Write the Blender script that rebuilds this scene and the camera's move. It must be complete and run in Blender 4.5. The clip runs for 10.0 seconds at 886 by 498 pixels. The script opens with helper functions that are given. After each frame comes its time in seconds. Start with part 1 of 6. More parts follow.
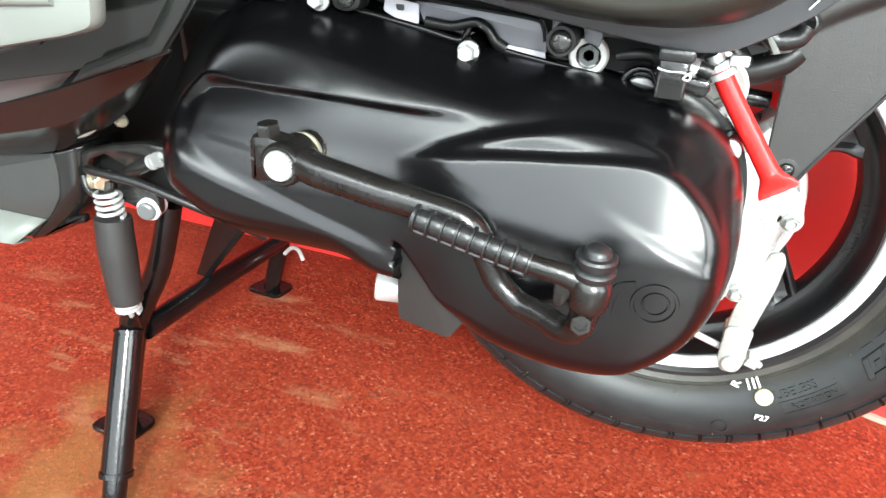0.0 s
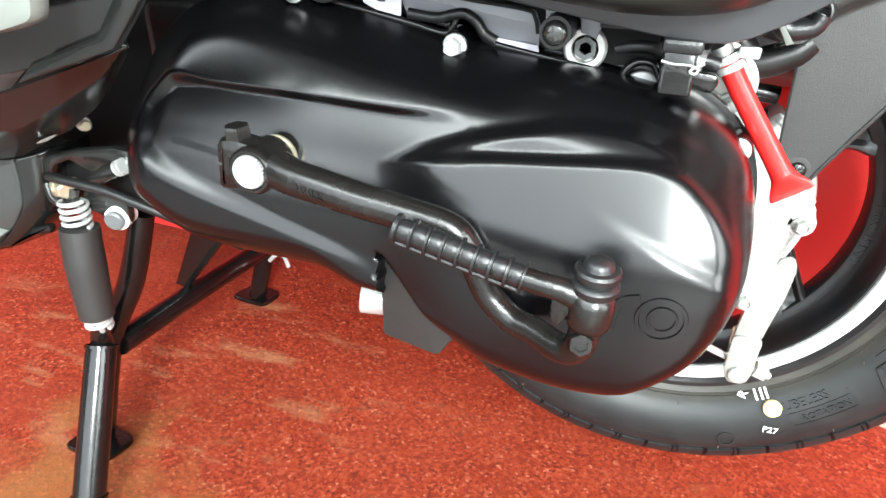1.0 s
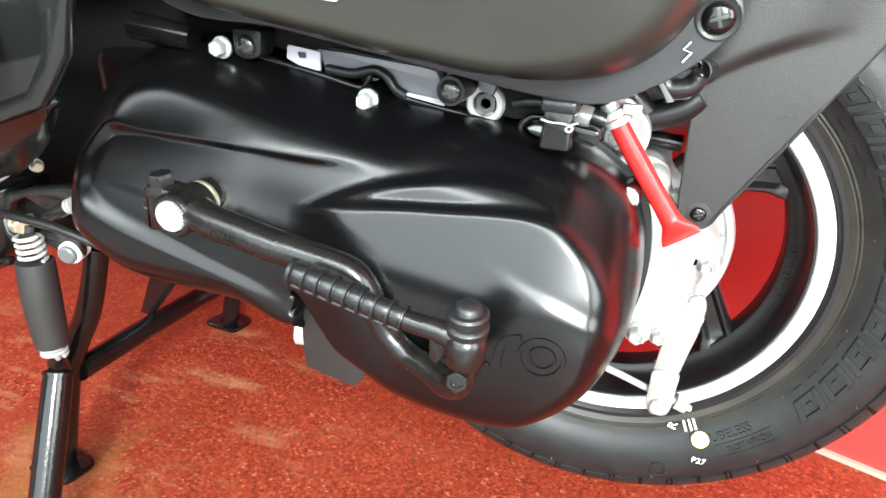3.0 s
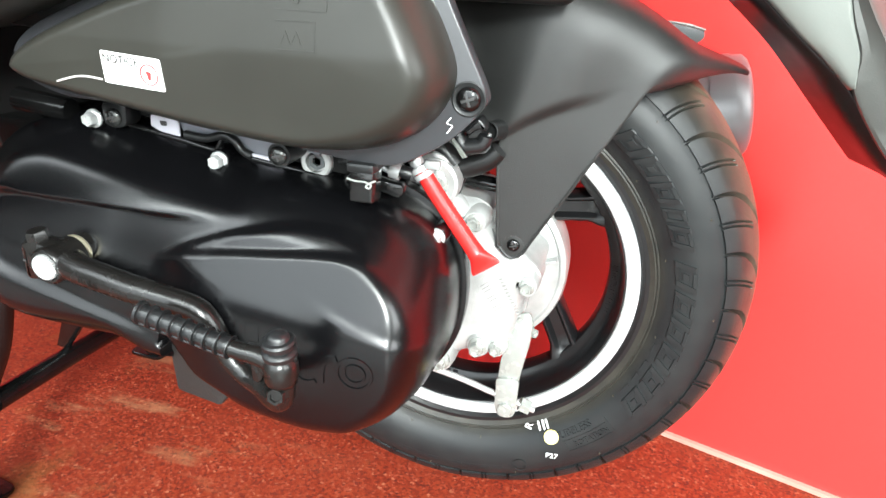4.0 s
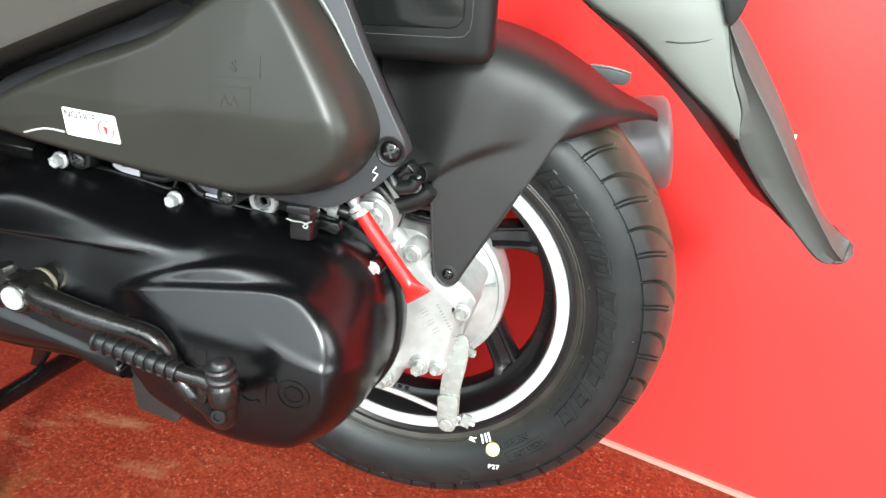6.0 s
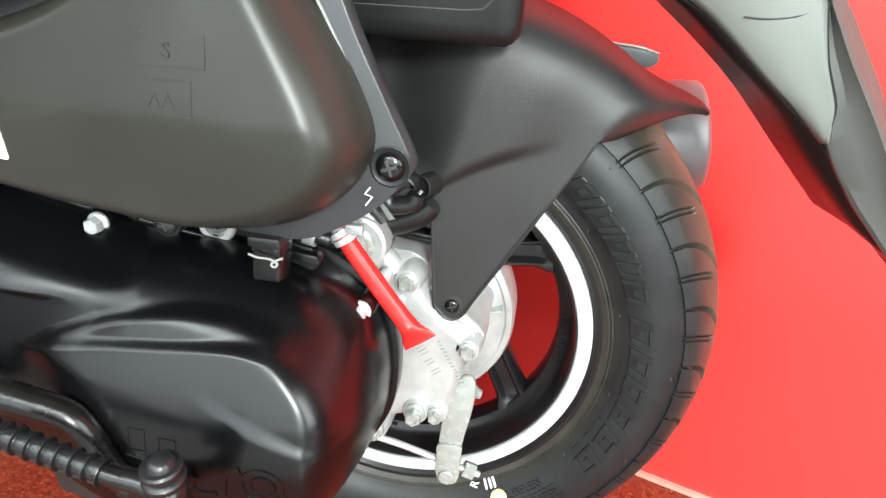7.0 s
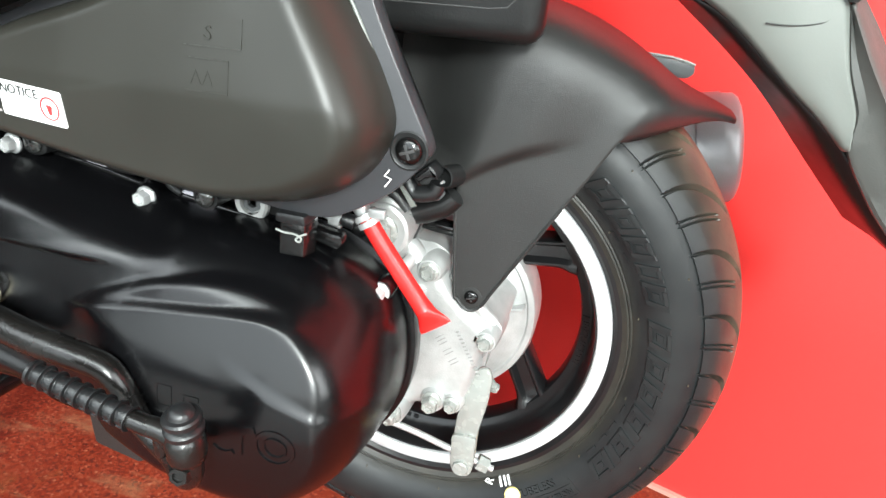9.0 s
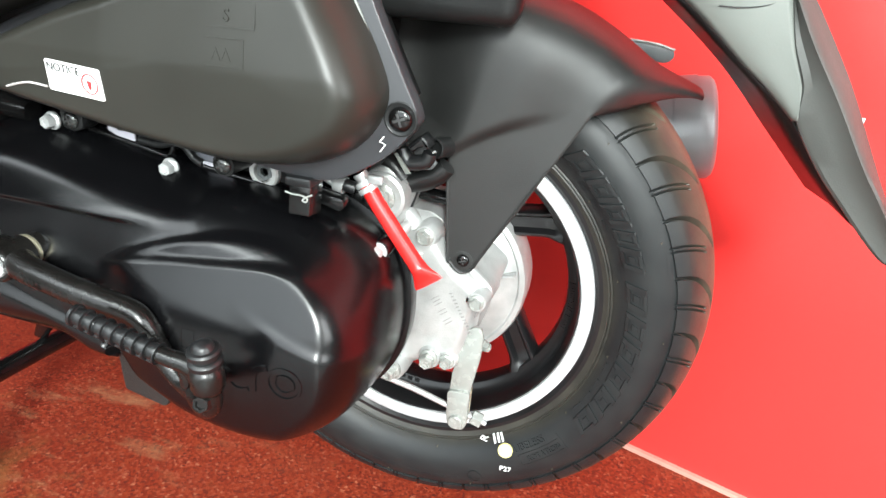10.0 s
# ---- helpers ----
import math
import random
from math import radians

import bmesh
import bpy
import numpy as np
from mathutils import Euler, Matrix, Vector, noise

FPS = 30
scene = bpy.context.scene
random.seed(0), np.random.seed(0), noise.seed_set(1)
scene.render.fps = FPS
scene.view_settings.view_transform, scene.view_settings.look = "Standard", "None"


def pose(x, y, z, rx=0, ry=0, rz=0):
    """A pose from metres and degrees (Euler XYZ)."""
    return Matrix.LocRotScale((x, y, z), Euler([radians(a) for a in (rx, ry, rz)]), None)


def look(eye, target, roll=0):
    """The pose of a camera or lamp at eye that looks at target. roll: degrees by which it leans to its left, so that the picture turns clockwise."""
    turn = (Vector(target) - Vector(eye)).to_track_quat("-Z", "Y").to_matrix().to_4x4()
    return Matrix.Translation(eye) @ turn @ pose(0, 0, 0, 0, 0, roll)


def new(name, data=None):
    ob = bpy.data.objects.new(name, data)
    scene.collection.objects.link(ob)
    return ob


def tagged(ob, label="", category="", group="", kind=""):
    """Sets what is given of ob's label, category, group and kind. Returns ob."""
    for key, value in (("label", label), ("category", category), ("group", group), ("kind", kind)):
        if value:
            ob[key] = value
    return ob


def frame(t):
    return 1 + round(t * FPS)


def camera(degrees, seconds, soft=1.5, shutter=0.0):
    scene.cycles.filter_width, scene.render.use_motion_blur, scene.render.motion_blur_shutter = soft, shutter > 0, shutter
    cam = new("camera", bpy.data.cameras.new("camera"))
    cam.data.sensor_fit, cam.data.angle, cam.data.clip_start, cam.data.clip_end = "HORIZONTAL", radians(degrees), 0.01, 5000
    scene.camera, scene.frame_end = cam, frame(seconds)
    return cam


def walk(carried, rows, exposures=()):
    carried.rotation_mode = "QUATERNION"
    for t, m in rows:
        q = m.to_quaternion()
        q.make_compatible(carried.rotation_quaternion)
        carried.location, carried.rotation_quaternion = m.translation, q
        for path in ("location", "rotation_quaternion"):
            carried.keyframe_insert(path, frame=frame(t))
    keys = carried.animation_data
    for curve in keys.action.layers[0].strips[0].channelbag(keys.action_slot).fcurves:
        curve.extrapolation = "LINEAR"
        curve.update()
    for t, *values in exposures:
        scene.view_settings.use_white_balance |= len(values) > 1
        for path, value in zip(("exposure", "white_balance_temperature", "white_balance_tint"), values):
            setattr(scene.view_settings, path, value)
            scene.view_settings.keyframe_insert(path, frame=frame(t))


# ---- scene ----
cam = camera(69.28, 10.0)
EXPOSURES = [(0.0, 0.24), (2.0, 0.38), (4.0, 0.04), (5.5, -0.24), (8.0, -0.30), (10.0, -0.26)]
ROWS = [
    (0.0, -0.0428, -0.4655, 0.4181, 62.36, -3.11, 18.14),
    (0.5, -0.0404, -0.4584, 0.4111, 61.70, -2.90, 17.25),
    (1.0, -0.0465, -0.4405, 0.4112, 62.35, -2.72, 17.44),
    (1.5, -0.0499, -0.4240, 0.4134, 63.11, -2.80, 17.77),
    (2.0, -0.0484, -0.4232, 0.4116, 63.15, -3.02, 18.42),
    (2.2, -0.0435, -0.4249, 0.4126, 63.24, -2.97, 18.44),
    (3.3, 0.0288, -0.4482, 0.4415, 64.80, -2.63, 17.77),
    (3.5, 0.0479, -0.4536, 0.4491, 65.08, -2.61, 17.15),
    (4.0, 0.0887, -0.4678, 0.4712, 65.64, -2.04, 14.74),
    (4.5, 0.1199, -0.4910, 0.4895, 66.31, -2.14, 14.04),
    (5.0, 0.1360, -0.5045, 0.4993, 66.63, -2.17, 13.88),
    (5.5, 0.1403, -0.5059, 0.5015, 66.87, -2.33, 13.97),
    (5.7, 0.1386, -0.5050, 0.5026, 66.86, -2.25, 14.07),
    (6.8, 0.0903, -0.4107, 0.4947, 64.64, -3.02, 11.06),
    (7.0, 0.0846, -0.4012, 0.4929, 64.27, -3.05, 10.47),
    (7.5, 0.0792, -0.3899, 0.4846, 63.86, -3.14, 10.29),
    (8.0, 0.0850, -0.3916, 0.4863, 64.44, -3.85, 12.41),
    (8.5, 0.0934, -0.3996, 0.4863, 64.73, -3.66, 14.30),
    (9.0, 0.1055, -0.4158, 0.4863, 65.46, -4.07, 15.95),
    (9.5, 0.1197, -0.4348, 0.4841, 65.59, -3.88, 16.56),
    (10.0, 0.1299, -0.4546, 0.4839, 65.35, -3.56, 17.02),
]
walk(cam, [(t, pose(x, y, z, rx, ry, rz)) for t, x, y, z, rx, ry, rz in ROWS], EXPOSURES)

# ---- world and lamps ----
world = bpy.data.worlds.new("daylight")
scene.world = world
world.use_nodes = True
wn = world.node_tree.nodes
sky = wn.new("ShaderNodeTexSky")
sky.sky_type, sky.sun_disc, sky.sun_elevation, sky.sun_rotation = "NISHITA", False, radians(40), radians(150)
world.node_tree.links.new(sky.outputs[0], wn["Background"].inputs[0])
wn["Background"].inputs[1].default_value = 0.10


def area_lamp(name, eye, target, sx, sy, watts, colour):
    data = bpy.data.lights.new(name, "AREA")
    data.shape, data.size, data.size_y, data.energy, data.color = "RECTANGLE", sx, sy, watts, colour
    ob = new(name, data)
    ob.matrix_world = look(eye, target)
    return ob


# daylight that comes through the shop front, brightest through the tall panes at its end
area_lamp("transom_daylight", (0.0, -2.92, 3.02), (0.0, 0, 0.6), 4.6, 0.75, 220, (0.90, 0.99, 0.97))
area_lamp("lower_panes_daylight", (0.0, -2.92, 1.42), (0.0, 0, 0.8), 4.6, 2.2, 155, (0.90, 0.98, 1.0))
area_lamp("tall_panes_daylight", (1.10, -2.86, 1.75), (0.1, -0.1, 0.4), 0.42, 0.65, 235, (0.93, 1.0, 0.97))
area_lamp("east_panes_daylight", (2.59, -1.50, 1.40), (0.0, 0.1, 0.35), 1.4, 1.8, 95, (0.95, 1.0, 0.99))
area_lamp("side_panes_daylight", (-2.59, -1.65, 2.35), (0.0, -0.1, 0.5), 2.2, 1.3, 62, (0.90, 0.98, 1.0))


# ---- materials ----
def material(name, base, rough=0.5, metal=0.0, spread=0.12, scale=30.0, bump=0.0, bump_scale=400.0, rough_spread=0.08, second=None, coat=0.0, detail=4.0, spec=0.5):
    """A principled surface with stains at one scale and grain at another."""
    mat = bpy.data.materials.new(name)
    mat.use_nodes = True
    nt = mat.node_tree
    n, l = nt.nodes, nt.links
    bsdf = n["Principled BSDF"]
    co = n.new("ShaderNodeTexCoord")
    big = n.new("ShaderNodeTexNoise")
    big.inputs["Scale"].default_value, big.inputs["Detail"].default_value = scale, detail
    fine = n.new("ShaderNodeTexNoise")
    fine.inputs["Scale"].default_value, fine.inputs["Detail"].default_value = bump_scale, 3.0
    l.new(co.outputs["Object"], big.inputs["Vector"])
    l.new(co.outputs["Object"], fine.inputs["Vector"])
    ramp = n.new("ShaderNodeMapRange")
    ramp.inputs[1].default_value, ramp.inputs[2].default_value = 0.3, 0.7
    l.new(big.outputs["Fac"], ramp.inputs[0])
    mix = n.new("ShaderNodeMix")
    mix.data_type = "RGBA"
    a = [c * (1 - spread) for c in base]
    b = [min(1, c * (1 + spread)) for c in base] if second is None else list(second)
    mix.inputs[6].default_value, mix.inputs[7].default_value = (*a, 1), (*b, 1)
    l.new(ramp.outputs[0], mix.inputs[0])
    l.new(mix.outputs[2], bsdf.inputs["Base Color"])
    rr = n.new("ShaderNodeMapRange")
    rr.inputs[3].default_value, rr.inputs[4].default_value = max(0.02, rough - rough_spread), min(1, rough + rough_spread)
    l.new(big.outputs["Fac"], rr.inputs[0])
    l.new(rr.outputs[0], bsdf.inputs["Roughness"])
    bsdf.inputs["Metallic"].default_value = metal
    bsdf.inputs["Specular IOR Level"].default_value = spec
    bsdf.inputs["Coat Weight"].default_value = coat
    bsdf.inputs["Coat Roughness"].default_value = 0.16
    if bump:
        bp = n.new("ShaderNodeBump")
        bp.inputs["Strength"].default_value, bp.inputs["Distance"].default_value = bump, 0.0006
        l.new(fine.outputs["Fac"], bp.inputs["Height"])
        l.new(bp.outputs[0], bsdf.inputs["Normal"])
    return mat


SATIN_BLACK = material("satin_black_paint", (0.0015, 0.0015, 0.0018), 0.255, 0, 0.2, 18, 0.04, 1200, 0.03)
AIRBOX = material("matt_black_plastic", (0.021, 0.0205, 0.0172), 0.33, 0, 0.15, 14, 0.10, 2600, 0.05, spec=0.30)
GRAINED = material("grained_black_plastic", (0.016, 0.0162, 0.0156), 0.46, 0, 0.2, 22, 0.40, 2200, 0.06)
FLANGE_GREY = material("slate_black_plastic", (0.029, 0.030, 0.033), 0.30, 0, 0.12, 30, 0.12, 1500)
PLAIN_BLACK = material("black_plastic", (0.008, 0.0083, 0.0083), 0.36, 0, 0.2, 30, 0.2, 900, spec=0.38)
GLOSS_BLACK = material("gloss_black_enamel", (0.004, 0.004, 0.004), 0.18, 0, 0.3, 40, 0.25, 500, 0.1)
CAST_IRON = material("black_painted_forging", (0.006, 0.0055, 0.005), 0.27, 0, 0.3, 60, 0.25, 420, 0.06)
RUBBER = material("tyre_rubber", (0.0085, 0.0105, 0.0118), 0.43, 0, 0.22, 60, 0.30, 1500, 0.08, second=(0.0100, 0.0120, 0.0128), spec=0.38)
BLACK_RUBBER = material("black_rubber", (0.008, 0.0085, 0.009), 0.36, 0, 0.2, 40, 0.3, 700)
RIM_BLACK = material("black_wheel_paint", (0.006, 0.006, 0.0065), 0.30, 0, 0.2, 30, 0.2, 700)
SILVER = material("machined_aluminium", (0.60, 0.61, 0.615), 0.36, 0.35, 0.04, 120, 0.1, 900, 0.05)
CAST_ALU = material("cast_aluminium", (0.41, 0.415, 0.407), 0.31, 0.40, 0.22, 45, 0.45, 900, 0.08)
ZINC = material("zinc_plated_steel", (0.29, 0.30, 0.28), 0.26, 0.28, 0.10, 150, 0.1, 900, 0.1)
STEEL = material("bright_steel", (0.52, 0.53, 0.525), 0.24, 0.50, 0.06, 150, 0.1, 900, 0.08)
RED_TUBE = material("red_vinyl_tube", (0.62, 0.018, 0.016), 0.24, 0, 0.15, 60, 0.1, 500, 0.06)
WHITE_PAPER = material("white_sticker", (0.82, 0.82, 0.80), 0.38, 0, 0.03, 40)
INK = material("black_ink", (0.03, 0.03, 0.03), 0.5, 0, 0.1, 50)
GREY_INK = material("grey_ink", (0.42, 0.40, 0.38), 0.5, 0, 0.1, 50)
STAMP = material("dark_stamp_ink", (0.26, 0.26, 0.25), 0.5, 0, 0.2, 300)
RED_INK = material("red_ink", (0.55, 0.03, 0.03), 0.5, 0, 0.1, 50)
WHITE_MARK = material("white_paint_mark", (0.80, 0.80, 0.78), 0.6, 0, 0.06, 300)
YELLOW_MARK = material("pale_yellow_paint_mark", (0.80, 0.68, 0.24), 0.6, 0, 0.08, 200)
GREY_PLASTIC = material("grey_painted_plastic", (0.135, 0.146, 0.133), 0.40, 0, 0.07, 16, 0.1, 900)
JOINT_GREY = material("blue_grey_plastic", (0.150, 0.155, 0.175), 0.30, 0, 0.10, 25, 0.2, 900)
WHITE_TAB = material("pale_lilac_plastic", (0.48, 0.47, 0.52), 0.35, 0, 0.06, 40)
DARK_GREY = material("dark_grey_plastic", (0.085, 0.092, 0.094), 0.34, 0, 0.12, 20, 0.2, 900)
TAIL_GREY = material("mid_grey_plastic", (0.048, 0.050, 0.046), 0.42, 0, 0.10, 20, 0.2, 900)
GREY_STEEL = material("grey_oiled_steel", (0.075, 0.077, 0.074), 0.20, 0.85, 0.2, 60, 0.2, 700)
EXHAUST = material("grey_silencer_paint", (0.20, 0.20, 0.205), 0.36, 0.35, 0.12, 25, 0.2, 700)
BODY_PANEL = material("charcoal_body_panel", (0.008, 0.0088, 0.0082), 0.13, 0, 0.1, 15, 0.05, 900, 0.03)
BELLY_GREY = material("glossy_grey_belly_plastic", (0.030, 0.032, 0.031), 0.24, 0, 0.12, 14, 0.08, 900, 0.04)
UNDER = material("matt_black_underbody", (0.004, 0.004, 0.004), 0.8, 0, 0.2, 20, 0.2, 600, spec=0.2)
SIDE_PANEL = material("olive_charcoal_side_panel", (0.050, 0.047, 0.041), 0.34, 0, 0.08, 12, 0.1, 900, 0.04)
BRASS = material("yellow_passivated_steel", (0.72, 0.66, 0.48), 0.3, 0.85, 0.15, 80, 0.1, 900)
GREY_FLOOR = material("grey_stone_floor", (0.17, 0.168, 0.16), 0.45, 0, 0.10, 4, 0.1, 200)
PLASTER = material("grey_plaster", (0.055, 0.055, 0.053), 0.8, 0, 0.05, 3, 0.3, 200)
CEILING = material("dark_grey_ceiling_paint", (0.045, 0.045, 0.045), 0.85, 0, 0.03, 3, 0.2, 200)
RED_WALL = material("red_laminate", (0.71, 0.036, 0.032), 0.30, 0, 0.05, 2.2, 0.04, 300, 0.05)
SKIRT = material("pale_pink_joint_strip", (0.50, 0.25, 0.20), 0.5, 0, 0.15, 30)


def dusty(mat):
    """Brown road dust on the crown of the tread."""
    n, l = mat.node_tree.nodes, mat.node_tree.links
    bsdf = n["Principled BSDF"]
    old = bsdf.inputs["Base Color"].links[0].from_socket
    co = n.new("ShaderNodeTexCoord")
    sep = n.new("ShaderNodeSeparateXYZ")
    l.new(co.outputs["Object"], sep.inputs[0])
    off = n.new("ShaderNodeMath")
    off.operation = "ABSOLUTE"
    l.new(sep.outputs[1], off.inputs[0])
    band = n.new("ShaderNodeMapRange")
    band.inputs[1].default_value, band.inputs[2].default_value, band.inputs[3].default_value, band.inputs[4].default_value = 0.010, 0.041, 1.25, 0.03
    l.new(off.outputs[0], band.inputs[0])
    spots = n.new("ShaderNodeTexNoise")
    spots.inputs["Scale"].default_value, spots.inputs["Detail"].default_value = 60.0, 5.0
    l.new(co.outputs["Object"], spots.inputs["Vector"])
    both = n.new("ShaderNodeMath")
    both.operation = "MULTIPLY"
    l.new(band.outputs[0], both.inputs[0])
    l.new(spots.outputs["Fac"], both.inputs[1])
    mix = n.new("ShaderNodeMix")
    mix.data_type = "RGBA"
    mix.inputs[7].default_value = (0.125, 0.102, 0.068, 1)
    l.new(both.outputs[0], mix.inputs[0])
    l.new(old, mix.inputs[6])
    l.new(mix.outputs[2], bsdf.inputs["Base Color"])


dusty(RUBBER)


def terrazzo():
    """Red cement floor with chips of stone, scuffs and pale stains."""
    mat = bpy.data.materials.new("red_terrazzo")
    mat.use_nodes = True
    n, l = mat.node_tree.nodes, mat.node_tree.links
    bsdf = n["Principled BSDF"]
    co = n.new("ShaderNodeTexCoord")
    cells = n.new("ShaderNodeTexVoronoi")
    cells.inputs["Scale"].default_value = 430.0
    warp = n.new("ShaderNodeTexNoise")
    warp.inputs["Scale"].default_value, warp.inputs["Detail"].default_value = 900.0, 2.0
    l.new(co.outputs["Object"], warp.inputs["Vector"])
    bent = n.new("ShaderNodeVectorMath")
    bent.operation = "MULTIPLY_ADD"
    bent.inputs[1].default_value = (0.0022, 0.0022, 0.0022)
    l.new(warp.outputs["Color"], bent.inputs[0])
    l.new(co.outputs["Object"], bent.inputs[2])
    l.new(bent.outputs[0], cells.inputs["Vector"])
    sep = n.new("ShaderNodeSeparateColor")
    l.new(cells.outputs["Color"], sep.inputs[0])
    chips = n.new("ShaderNodeValToRGB")
    chips.color_ramp.interpolation = "CONSTANT"
    stops = chips.color_ramp.elements
    stops[0].position, stops[0].color = 0.0, (0.070, 0.010, 0.007, 1)
    stops[1].position, stops[1].color = 0.10, (0.124, 0.0140, 0.0060, 1)
    for where, colour in ((0.38, (0.175, 0.0220, 0.0085, 1)), (0.66, (0.215, 0.0330, 0.0125, 1)), (0.86, (0.25, 0.052, 0.026, 1)), (0.97, (0.32, 0.100, 0.055, 1))):
        stop = stops.new(where)
        stop.color = colour
    l.new(sep.outputs[0], chips.inputs[0])
    # broad wear
    wear = n.new("ShaderNodeTexNoise")
    wear.inputs["Scale"].default_value, wear.inputs["Detail"].default_value = 22.0, 7.0
    l.new(co.outputs["Object"], wear.inputs["Vector"])
    worn = n.new("ShaderNodeMapRange")
    worn.inputs[1].default_value, worn.inputs[2].default_value, worn.inputs[3].default_value, worn.inputs[4].default_value = 0.35, 0.7, 0.05, 0.60
    l.new(wear.outputs["Fac"], worn.inputs[0])
    m1 = n.new("ShaderNodeMix")
    m1.data_type = "RGBA"
    m1.inputs[7].default_value = (0.178, 0.0235, 0.0090, 1)
    l.new(worn.outputs[0], m1.inputs[0])
    l.new(chips.outputs[0], m1.inputs[6])
    # pale streaky stains, mostly round the feet of the stand
    shift = n.new("ShaderNodeMapping")
    shift.inputs["Rotation"].default_value = (0, 0, radians(-28))
    shift.inputs["Scale"].default_value = (7.0, 22.0, 1.0)
    l.new(co.outputs["Object"], shift.inputs["Vector"])
    streak = n.new("ShaderNodeTexNoise")
    streak.inputs["Scale"].default_value, streak.inputs["Detail"].default_value, streak.inputs["Roughness"].default_value = 1.1, 7.0, 0.62
    l.new(shift.outputs[0], streak.inputs["Vector"])
    cut = n.new("ShaderNodeMapRange")
    cut.inputs[1].default_value, cut.inputs[2].default_value = 0.55, 0.72
    l.new(streak.outputs["Fac"], cut.inputs[0])
    spot = n.new("ShaderNodeVectorMath")
    spot.operation = "DISTANCE"
    spot.inputs[1].default_value = (-0.46, 0.0, 0.0)
    l.new(co.outputs["Object"], spot.inputs[0])
    near = n.new("ShaderNodeMapRange")
    near.inputs[1].default_value, near.inputs[2].default_value, near.inputs[3].default_value, near.inputs[4].default_value = 0.12, 0.36, 0.75, 0.0
    l.new(spot.outputs["Value"], near.inputs[0])
    both = n.new("ShaderNodeMath")
    both.operation = "MULTIPLY"
    l.new(cut.outputs[0], both.inputs[0])
    l.new(near.outputs[0], both.inputs[1])
    m2 = n.new("ShaderNodeMix")
    m2.data_type = "RGBA"
    m2.inputs[7].default_value = (0.31, 0.165, 0.085, 1)
    l.new(both.outputs[0], m2.inputs[0])
    l.new(m1.outputs[2], m2.inputs[6])
    # oily brown patch by the foot lever
    oil = n.new("ShaderNodeVectorMath")
    oil.operation = "DISTANCE"
    oil.inputs[1].default_value = (-0.42, -0.20, 0.0)
    l.new(co.outputs["Object"], oil.inputs[0])
    reach = n.new("ShaderNodeMapRange")
    reach.inputs[1].default_value, reach.inputs[2].default_value, reach.inputs[3].default_value, reach.inputs[4].default_value = 0.03, 0.16, 0.32, -0.08
    l.new(oil.outputs["Value"], reach.inputs[0])
    blot = n.new("ShaderNodeTexNoise")
    blot.inputs["Scale"].default_value, blot.inputs["Detail"].default_value = 24.0, 8.0
    l.new(co.outputs["Object"], blot.inputs["Vector"])
    total = n.new("ShaderNodeMath")
    total.operation = "ADD"
    l.new(reach.outputs[0], total.inputs[0])
    l.new(blot.outputs["Fac"], total.inputs[1])
    patch = n.new("ShaderNodeMapRange")
    patch.inputs[1].default_value, patch.inputs[2].default_value, patch.inputs[3].default_value, patch.inputs[4].default_value = 0.56, 0.84, 0.0, 0.55
    l.new(total.outputs[0], patch.inputs[0])
    m3 = n.new("ShaderNodeMix")
    m3.data_type = "RGBA"
    m3.inputs[7].default_value = (0.19, 0.095, 0.030, 1)
    l.new(patch.outputs[0], m3.inputs[0])
    l.new(m2.outputs[2], m3.inputs[6])
    l.new(m3.outputs[2], bsdf.inputs["Base Color"])
    rr = n.new("ShaderNodeMapRange")
    rr.inputs[3].default_value, rr.inputs[4].default_value = 0.42, 0.75
    l.new(wear.outputs["Fac"], rr.inputs[0])
    l.new(rr.outputs[0], bsdf.inputs["Roughness"])
    bsdf.inputs["Specular IOR Level"].default_value = 0.25
    bp = n.new("ShaderNodeBump")
    bp.inputs["Strength"].default_value, bp.inputs["Distance"].default_value = 0.35, 0.0008
    l.new(cells.outputs["Distance"], bp.inputs["Height"])
    l.new(bp.outputs[0], bsdf.inputs["Normal"])
    return mat


TERRAZZO = terrazzo()


# ---- mesh helpers ----
def part(name, bm, mat, parent=None, label="", sharp=38, solid=0.0):
    """Links a bmesh as one mesh object, under a thing or a part."""
    bmesh.ops.recalc_face_normals(bm, faces=bm.faces)
    me = bpy.data.meshes.new(name)
    bm.to_mesh(me)
    bm.free()
    me.materials.append(mat)
    for p in me.polygons:
        p.use_smooth = True
    me.set_sharp_from_angle(angle=radians(sharp))
    ob = new(name, me)
    ob.parent = parent
    if solid:
        mod = ob.modifiers.new("thickness", "SOLIDIFY")
        mod.thickness, mod.offset = solid, 0.0
    if label:
        tagged(ob, label)
    return ob


def spline(pts, n, closed=False):
    """n points on a smooth curve through pts."""
    p = np.array(pts, float)
    k = len(p)
    spans = k if closed else k - 1
    out = []
    for j in range(n):
        s = j * spans / (n if closed else n - 1)
        i = min(int(s), spans - 1)
        u = s - i
        if closed:
            a, b, c, d = p[(i - 1) % k], p[i % k], p[(i + 1) % k], p[(i + 2) % k]
        else:
            a, b, c, d = p[max(i - 1, 0)], p[i], p[i + 1], p[min(i + 2, k - 1)]
        out.append(0.5 * (2 * b + (c - a) * u + (2 * a - 5 * b + 4 * c - d) * u * u + (3 * b - a - 3 * c + d) * u ** 3))
    return np.array(out)


